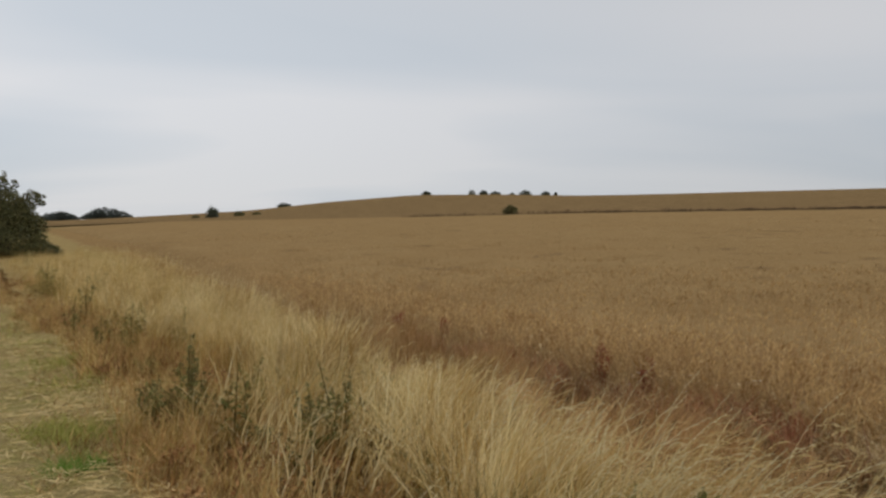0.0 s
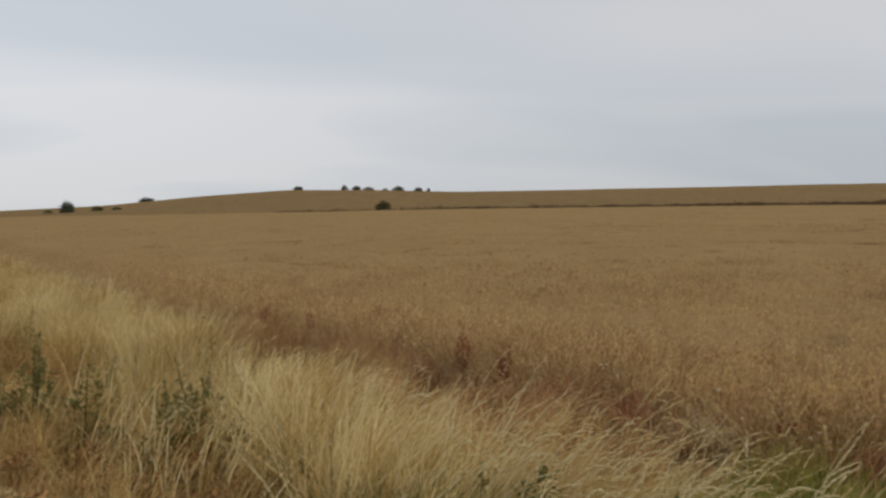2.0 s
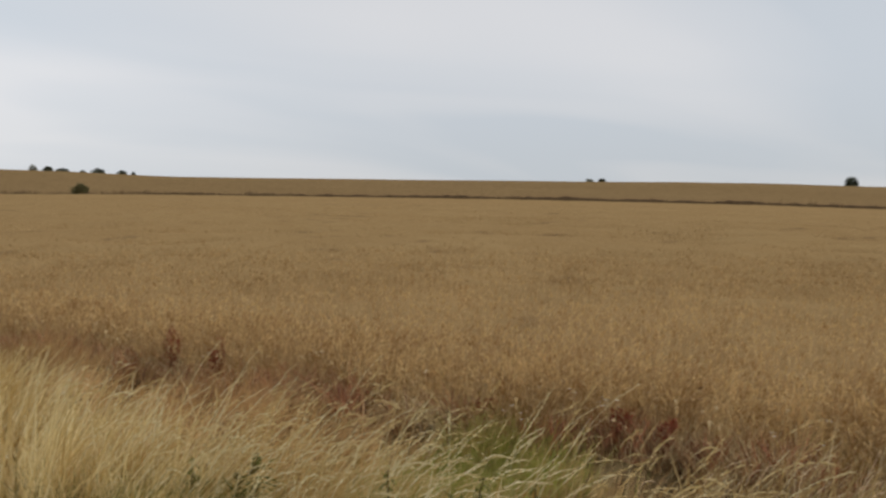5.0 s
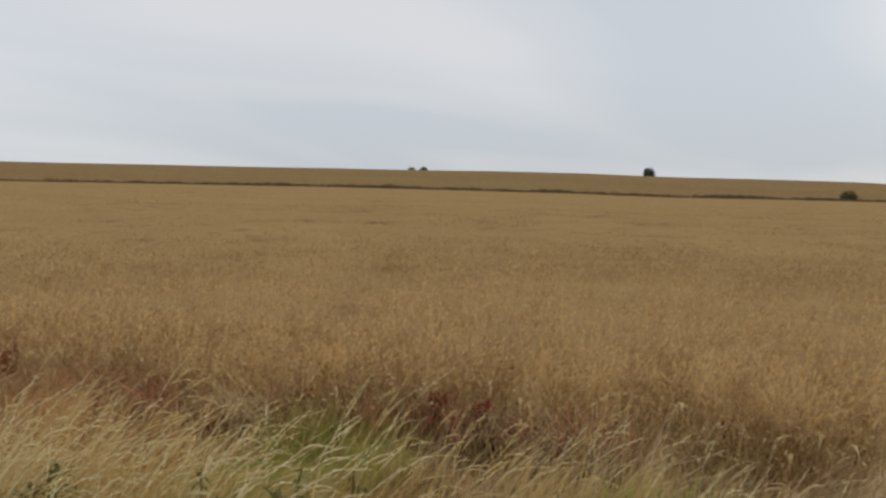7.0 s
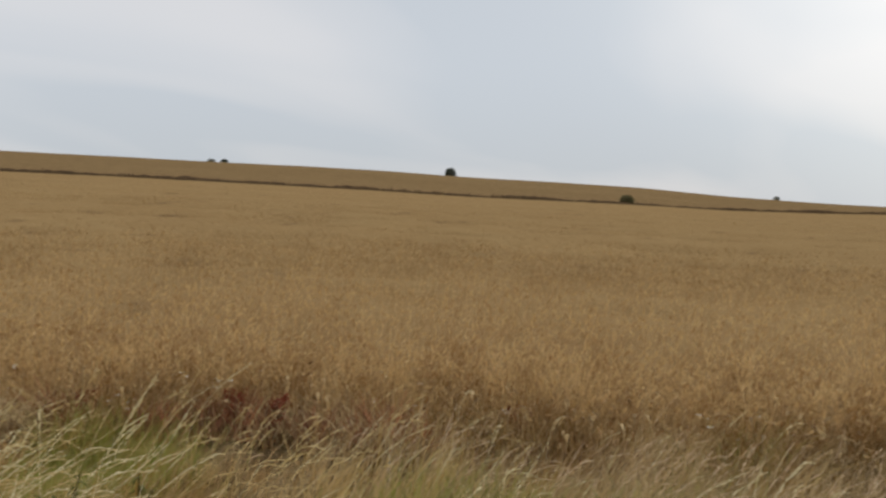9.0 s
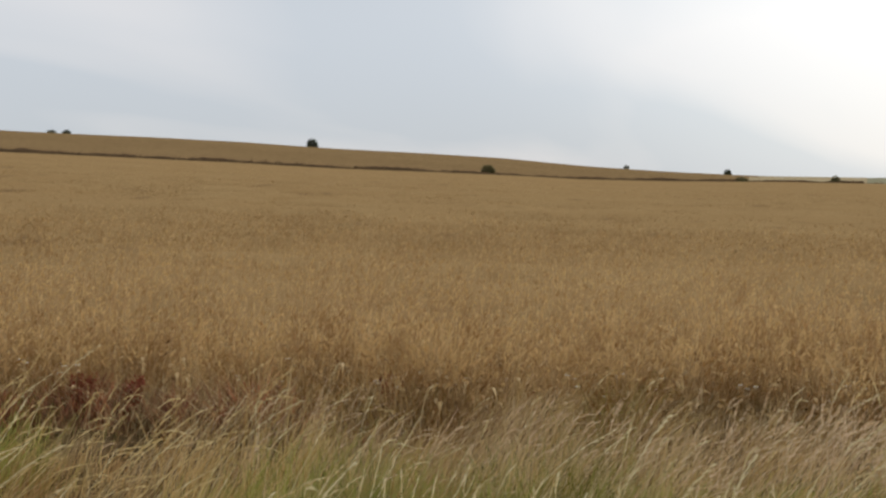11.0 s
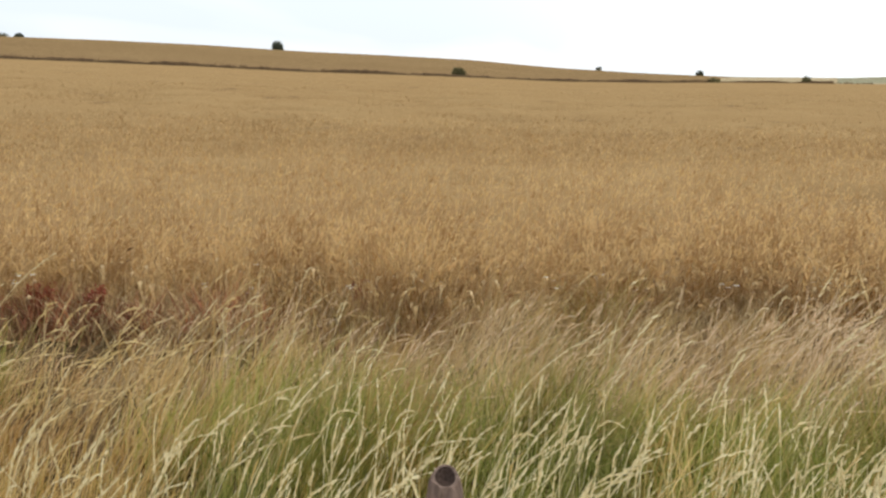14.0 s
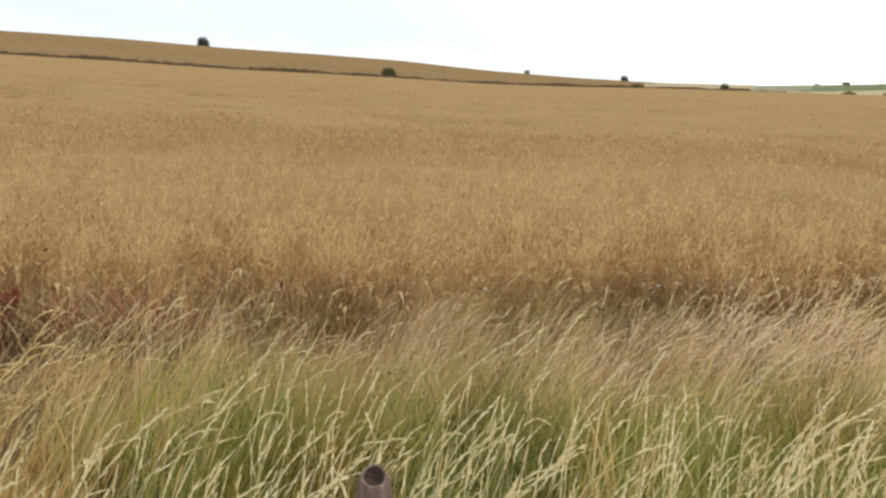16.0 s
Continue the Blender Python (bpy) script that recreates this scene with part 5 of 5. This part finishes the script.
for i, (x, y, h, n, s, *lean) in enumerate(((-2.05, 6.3, 0.92, 26, 0.22), (-2.3, 6.35, 0.58, 20, 0.24), (-1.55, 5.85, 0.74, 20, 0.17), (-0.66, 5.5, 0.80, 20, 0.17, (-0.28, 0.1)), (-1.0, 5.2, 0.58, 16, 0.15, (0.75, 0.2)),
                                          (1.13, 3.6, 0.52, 26, 0.12), (0.84, 3.68, 0.5, 24, 0.12), (-3.9, 9.9, 0.85, 24, 0.2), (-4.5, 10.4, 0.66, 22, 0.2), (-5.4, 11.6, 0.8, 20, 0.22), (-6.4, 14.2, 0.95, 20, 0.25), (-9.6, 19.2, 1.0, 20, 0.3),
                                          (-10.2, 20.4, 0.95, 18, 0.3), (-15.0, 28.6, 1.1, 18, 0.35), (1.57, 3.1, 0.5, 20, 0.14), (1.92, 2.84, 0.48, 20, 0.13), (2.09, 2.69, 0.46, 18, 0.12))):
    thistle(x, y, 0.95 * h, n, s, 40 + i, "grey green prickly thistle leaning over in dry grass" if lean else "dark green prickly thistle standing in dry grass", *lean)


WEED_GREEN = plant_material("weed_leaves", [(0.121, 0.121, 0.046), (0.18, 0.172, 0.07), (0.253, 0.224, 0.095), (0.144, 0.114, 0.041)], 0.85, 0.35, gloss=0.05)
WEED_OLIVE = plant_material("olive_weed_leaves", [(0.221, 0.183, 0.055), (0.312, 0.246, 0.083), (0.416, 0.315, 0.122), (0.169, 0.12, 0.044)], 0.85, 0.35, gloss=0.05)
WEED_BROWN = plant_material("withered_weed_leaves", [(0.217, 0.109, 0.05), (0.344, 0.184, 0.081), (0.535, 0.319, 0.137), (0.166, 0.087, 0.043)], 0.85, 0.3, gloss=0.05)


def leafy_weed(x, y, width, height, leaves, material, label, lean=(0.1, -0.12)):
    """A many-stemmed weed: each stem carries a ragged plume of small leaves."""
    root = new("leafy_weed")
    root.location = (x, y, float(ground_z(x, y)))
    tagged(root, label, "weed", "leafy weeds beside the path")
    n = 5
    for i in range(n):
        a = i * 2.4 + rng.uniform(-0.4, 0.4)
        k = width * 0.5 * math.sqrt((i + 0.3) / n)
        top = height * rng.uniform(0.55, 1.0) * (1.0 if i else 1.12)
        tip = Vector((k * math.cos(a) + lean[0] * top, k * math.sin(a) + lean[1] * top, top))
        stem = part("stem", tube([(0.02 * math.cos(a), 0.02 * math.sin(a), -0.03), tip * 0.5 + Vector((0, 0, 0.03)), tip], [0.006, 0.005, 0.002], 5), THISTLE_STEM, root)
        plume = [tuple(tip * t) + (width * w, width * w, height * 0.11) for t, w in ((0.35, 0.15), (0.6, 0.17), (0.82, 0.11), (0.97, 0.05))]
        tagged(part_raw("foliage", leaf_cloud(plume, leaves // n, 0.017 + 0.008 * width, 0.02), material, stem), kind="stuff")
    return root


for x, y, w, h, n, m in ((-2.0, 6.42, 0.42, 0.50, 620, WEED_GREEN), (-2.13, 6.65, 0.12, 0.80, 260, WEED_GREEN), (-2.45, 6.75, 0.30, 0.42, 320, WEED_GREEN), (-1.78, 7.2, 0.42, 0.56, 460, WEED_OLIVE), (-1.02, 6.1, 0.30, 0.44, 340, WEED_GREEN), (-1.3, 5.75, 0.30, 0.24, 260, WEED_GREEN),
                         (-0.80, 6.2, 0.26, 0.55, 300, WEED_GREEN), (-0.42, 5.5, 0.22, 0.28, 180, WEED_GREEN), (-4.7, 12.0, 0.60, 0.58, 520, WEED_OLIVE), (-9.3, 18.6, 1.10, 0.85, 800, WEED_OLIVE), (-3.45, 10.4, 0.26, 0.62, 220, WEED_OLIVE), (-8.0, 18.4, 0.45, 0.75, 260, WEED_OLIVE),
                         (-1.55, 6.5, 0.34, 0.42, 300, WEED_OLIVE), (0.1, 5.2, 0.26, 0.36, 240, WEED_OLIVE), (-3.3, 8.9, 0.36, 0.34, 260, WEED_OLIVE)):
    leafy_weed(x, y, w, h, n, m, "grey green leafy weed among dead herbs" if m is WEED_GREEN else "olive brown leafy weed among dry grass")
rd_w = random.Random(77)
for i in range(46):
    y = 4.2 + 13 * rd_w.random() ** 1.5
    u = rd_w.uniform(-0.03, float(pale_from(y)) + 0.02)
    x = float(path_x(y)) + u * float(edge_x(y) - path_x(y))
    leafy_weed(x, y, rd_w.uniform(0.22, 0.42), rd_w.uniform(0.12, 0.34), 130, WEED_BROWN, "low withered reddish brown weed beside the path", (rd_w.uniform(-0.2, 0.4), rd_w.uniform(-0.3, 0.2)))


def dock(x, y, height, seed, label="rusty red dock gone to seed at the crop's edge"):
    rd = random.Random(seed)
    root = new("dock_plant")
    root.location = (x, y, float(ground_z(x, y)))
    tagged(root, label, "dock", "docks along the crop")
    for s in range(4):
        a = s * 1.7 + rd.uniform(-0.4, 0.4)
        tip = Vector((math.cos(a) * 0.055 + 0.03, math.sin(a) * 0.055 - 0.03, height * rd.uniform(0.75, 1.0)))
        stem = part("stem", tube([(0, 0, -0.03), tip * 0.5, tip], [0.006, 0.005, 0.002], 5), DOCK_LEAF, root)
        bm = bmesh.new()
        for k in range(150):
            t = rd.uniform(0.12, 1.0)
            c = tip * t + Vector((rd.gauss(0, 0.019), rd.gauss(0, 0.019), rd.gauss(0, 0.014)))
            u = Vector((rd.uniform(-1, 1), rd.uniform(-1, 1), rd.uniform(-1, 1))).normalized() * 0.011
            v = u.cross(Vector((rd.uniform(-1, 1), rd.uniform(-1, 1), rd.uniform(-1, 1)))).normalized() * 0.009
            bm.faces.new([bm.verts.new(c + q) for q in (u, v, -u, -v)])
        tagged(part("seed_spike", bm, DOCK, stem, "rusty red seed spike"), kind="stuff")
    for k in range(4):
        a = k * 1.6 + rd.uniform(-0.3, 0.3)
        bm = bmesh.new()
        leaf_strip(bm, (0, 0, 0.03), (math.cos(a) * 0.2, math.sin(a) * 0.2, 0.16), 0.07, 0.1)
        part("leaf", bm, DOCK_LEAF, root)


for i, (x, y, h) in enumerate(((1.55, 7.85, 0.56), (1.85, 7.3, 0.5), (0.0, 10.9, 0.46), (-0.7, 11.8, 0.5), (3.70, 3.90, 0.36), (3.80, 3.58, 0.33), (4.42, 2.12, 0.36), (2.75, 5.8, 0.34), (3.1, 4.65, 0.34), (5.7, 0.1, 0.30))):
    dock(x, y, h, 90 + i)


def mayweed(x, y, height, seed, heads=3):
    rd = random.Random(seed)
    root = new("white_flower")
    root.location = (x, y, float(ground_z(x, y)))
    tagged(root, "small white daisy-like flowers at the crop's edge", "flower", "white flowers along the crop")
    for s in range(heads):
        tip = Vector((rd.uniform(-0.07, 0.07), rd.uniform(-0.07, 0.07), height * rd.uniform(0.85, 1.0)))
        stem = part("stem", tube([(0, 0, -0.02), tip * 0.5 + Vector((0.01, 0, 0)), tip], [0.0018, 0.0016, 0.0014], 5), CROP_STEM, root)
        bm = bmesh.new()
        for k in range(9):
            a = k * 2 * math.pi / 9
            leaf_strip(bm, tip, tip + Vector((math.cos(a) * 0.019, math.sin(a) * 0.019, 0.001)), 0.010, 0.004)
        part("petals", bm, PETAL, stem, "white petals")
        bm = bmesh.new()
        bmesh.ops.create_icosphere(bm, subdivisions=1, radius=0.006, matrix=Matrix.Translation(tip + Vector((0, 0, 0.003))))
        part("flower_centre", bm, YOLK, stem, "yellow flower centre")


for i, (x, y, h) in enumerate(((3.35, 4.2, 0.5), (3.5, 3.9, 0.46), (2.85, 5.3, 0.5), (4.35, 2.1, 0.42), (4.5, 2.0, 0.4), (4.75, 1.1, 0.44), (4.9, 0.6, 0.42), (5.35, -0.4, 0.42), (2.4, 6.3, 0.5), (5.8, -1.2, 0.42), (4.0, 3.0, 0.42), (5.2, 0.1, 0.4), (4.25, 2.12, 0.4), (4.15, 2.08, 0.42), (4.37, 1.84, 0.42), (4.44, 1.66, 0.42), (3.35, 4.84, 0.44), (3.71, 4.23, 0.4))):
    mayweed(x + 0.15, y, h - 0.05, 140 + i, 2 + i % 2)
rd_m = random.Random(31)
for i in range(26):
    y = rd_m.uniform(-2.5, 7.5)
    mayweed(float(edge_x(y)) + rd_m.uniform(-0.15, 0.35), y, rd_m.uniform(0.24, 0.42), 200 + i, 1 + i % 2)


# ---------------------------------------------------------------- the old post


def post(x, y, height, radius):
    root = new("wooden_post")
    root.location = (x, y, float(ground_z(x, y)))
    tagged(root, "short weathered wooden post hidden in long grass", "post")
    bm = bmesh.new()
    rd = random.Random(3)
    prev = None
    nn_ = 16
    for z, k in ((-0.2, 1.03), (0.1, 1.0), (0.3, 0.98), (0.5, 0.95), (height - 0.06, 0.90), (height - 0.03, 0.84), (height - 0.012, 0.76), (height, 0.64), (height - 0.001, 0.48)):
        t = max(z, 0) / height
        ring = []
        for s in range(nn_):
            a = s * 2 * math.pi / nn_
            rr = radius * k * (1 + 0.05 * math.sin(3 * a + 1) + 0.03 * math.sin(7 * a + 5 * t) + rd.uniform(-0.02, 0.02))
            ring.append(bm.verts.new((rr * math.cos(a) + 0.015 * t, rr * math.sin(a), z + (0.012 * math.cos(a - 0.4) if t > 0.9 else 0))))
        if prev:
            for s in range(nn_):
                bm.faces.new((prev[s], prev[(s + 1) % nn_], ring[(s + 1) % nn_], ring[s]))
        prev = ring
    shaft = part("shaft", bm, POSTWOOD, root)
    bm = bmesh.new()
    ring = [bm.verts.new((radius * 0.50 * math.cos(k * 2 * math.pi / nn_) + 0.015, radius * 0.50 * math.sin(k * 2 * math.pi / nn_), height - 0.002 + 0.011 * math.cos(k * 2 * math.pi / nn_ - 0.4))) for k in range(nn_)]
    mid = bm.verts.new((0.018, 0, height - 0.012))
    for k in range(nn_):
        bm.faces.new((ring[k], ring[(k + 1) % nn_], mid))
    part("end_grain", bm, POSTTOP, shaft, "dark hollowed top")


post(1.80, 0.53, 0.715, 0.045)


# ---------------------------------------------------------------- the far mast


def mast(x, y, height):
    root = new("lattice_mast")
    root.location = (x, y, float(ground_z(x, y)))
    tagged(root, "pale steel lattice mast on the far skyline", "mast")
    legs = [(1, 1), (1, -1), (-1, -1), (-1, 1)]
    w0, w1 = 0.5, 0.22
    for a, b in legs:
        part("leg", tube([(a * w0, b * w0, -0.3), (a * w1, b * w1, height)], [0.15, 0.11], 5), STEEL, root)
    for k in range(7):
        z0, z1 = height * k / 7, height * (k + 1) / 7
        wa, wb = w0 + (w1 - w0) * k / 7, w0 + (w1 - w0) * (k + 1) / 7
        for i in range(4):
            a, b = legs[i], legs[(i + 1) % 4]
            part("brace", tube([(a[0] * wa, a[1] * wa, z0), (b[0] * wb, b[1] * wb, z1)], [0.045, 0.045], 4), STEEL, root)


mast(*at(-101.4, 890), 12.0)


# ---------------------------------------------------------------- single stalks of brome that stand clear of the rest


def spindle(length, width):
    bm = bmesh.new()
    rows = [(0.0, 0.12), (0.25, 0.8), (0.55, 1.0), (0.8, 0.6), (1.0, 0.05)]
    prev = None
    for t, k in rows:
        ring = [bm.verts.new((width / 2 * k * math.cos(q * math.pi / 2.5), width / 2 * k * 0.6 * math.sin(q * math.pi / 2.5), -length * t)) for q in range(5)]
        if prev:
            for q in range(5):
                bm.faces.new((prev[q], prev[(q + 1) % 5], ring[(q + 1) % 5], ring[q]))
        prev = ring
    me = bpy.data.meshes.new("spikelet")
    bm.to_mesh(me)
    bm.free()
    me.materials.append(SEED)
    return me


SPIKELET = spindle(0.030, 0.0080)


def brome(x, y, height, lean, seed):
    """A tall stalk that bows with the wind and hangs its spikelets from the arched tip."""
    rd = random.Random(seed)
    root = new("grass_stalk")
    root.location = (x, y, float(ground_z(x, y)))
    tagged(root, "tall pale grass stalk with a drooping seed head", "grass stalk", "tall stalks in the verge")
    a = math.atan2(WIND[1], WIND[0]) + rd.uniform(-0.4, 0.4)
    d = Vector((math.cos(a), math.sin(a), 0))
    pts = []
    for i in range(8):
        t = i / 7
        pts.append(d * (lean * height * t**2.0) + Vector((0, 0, height * (t - 0.16 * lean * t**4 - 0.02))))
    stem = part("stem", tube(pts, [0.0022 - 0.0012 * i / 7 for i in range(8)], 5), SEED, root)
    for k in range(15):
        t = min(0.68 + 0.32 * k / 14 + rd.uniform(-0.015, 0.015), 1.0)
        i = min(int(t * 7), 6)
        p = pts[i].lerp(pts[i + 1], t * 7 - i)
        ob = new("spikelet", SPIKELET)
        ob.parent = stem
        ob.location = p
        w = (pts[i + 1] - pts[i]).normalized() + Vector((rd.uniform(-0.2, 0.2), rd.uniform(-0.2, 0.2), rd.uniform(-0.4, 0.0)))
        ob.rotation_euler = w.to_track_quat("-Z", "Y").to_euler()
    for k in range(2):
        t = 0.25 + 0.25 * k
        p = pts[int(t * 7)]
        q = a + rd.uniform(-1.2, 1.2)
        bm = bmesh.new()
        leaf_strip(bm, p, p + Vector((math.cos(q) * 0.14, math.sin(q) * 0.14, 0.09)), 0.006, 0.06)
        part("leaf", bm, DRY, root)


rd_b = random.Random(11)
STALKS = [(1.12, 5.35, 0.86, 0.4), (1.85, 4.4, 0.86, 0.4), (1.12, 4.6, 0.74, 0.35), (2.7, 3.7, 0.66, 0.4), (2.0, 3.9, 0.66, 0.4), (1.45, 4.5, 0.74, 0.4), (1.35, 5.1, 0.84, 0.4), (1.02, 4.0, 0.86, 0.5), (1.30, 3.66, 0.84, 0.55), (1.58, 3.32, 0.84, 0.5), (0.95, 4.2, 0.8, 0.6), (1.45, 3.55, 0.76, 0.6), (1.7, 3.0, 0.78, 0.45)]
for cx_, cy_, sd_, n_ in ((1.5, 3.7, 0.5, 14), (0.4, 4.6, 0.6, 10), (3.0, -0.6, 0.5, 12), (2.6, 0.6, 0.5, 7), (2.3, 1.9, 0.5, 5), (-0.8, 5.8, 0.6, 8)):
    STALKS += [(rd_b.gauss(cx_, sd_), rd_b.gauss(cy_, sd_), rd_b.uniform(0.48, 0.68), rd_b.uniform(0.35, 0.7)) for _ in range(n_)]
for i, (x, y, h, l) in enumerate(STALKS):
    if x > float(path_x(y)) + 0.1:
        brome(x, y, h, l, 300 + i)
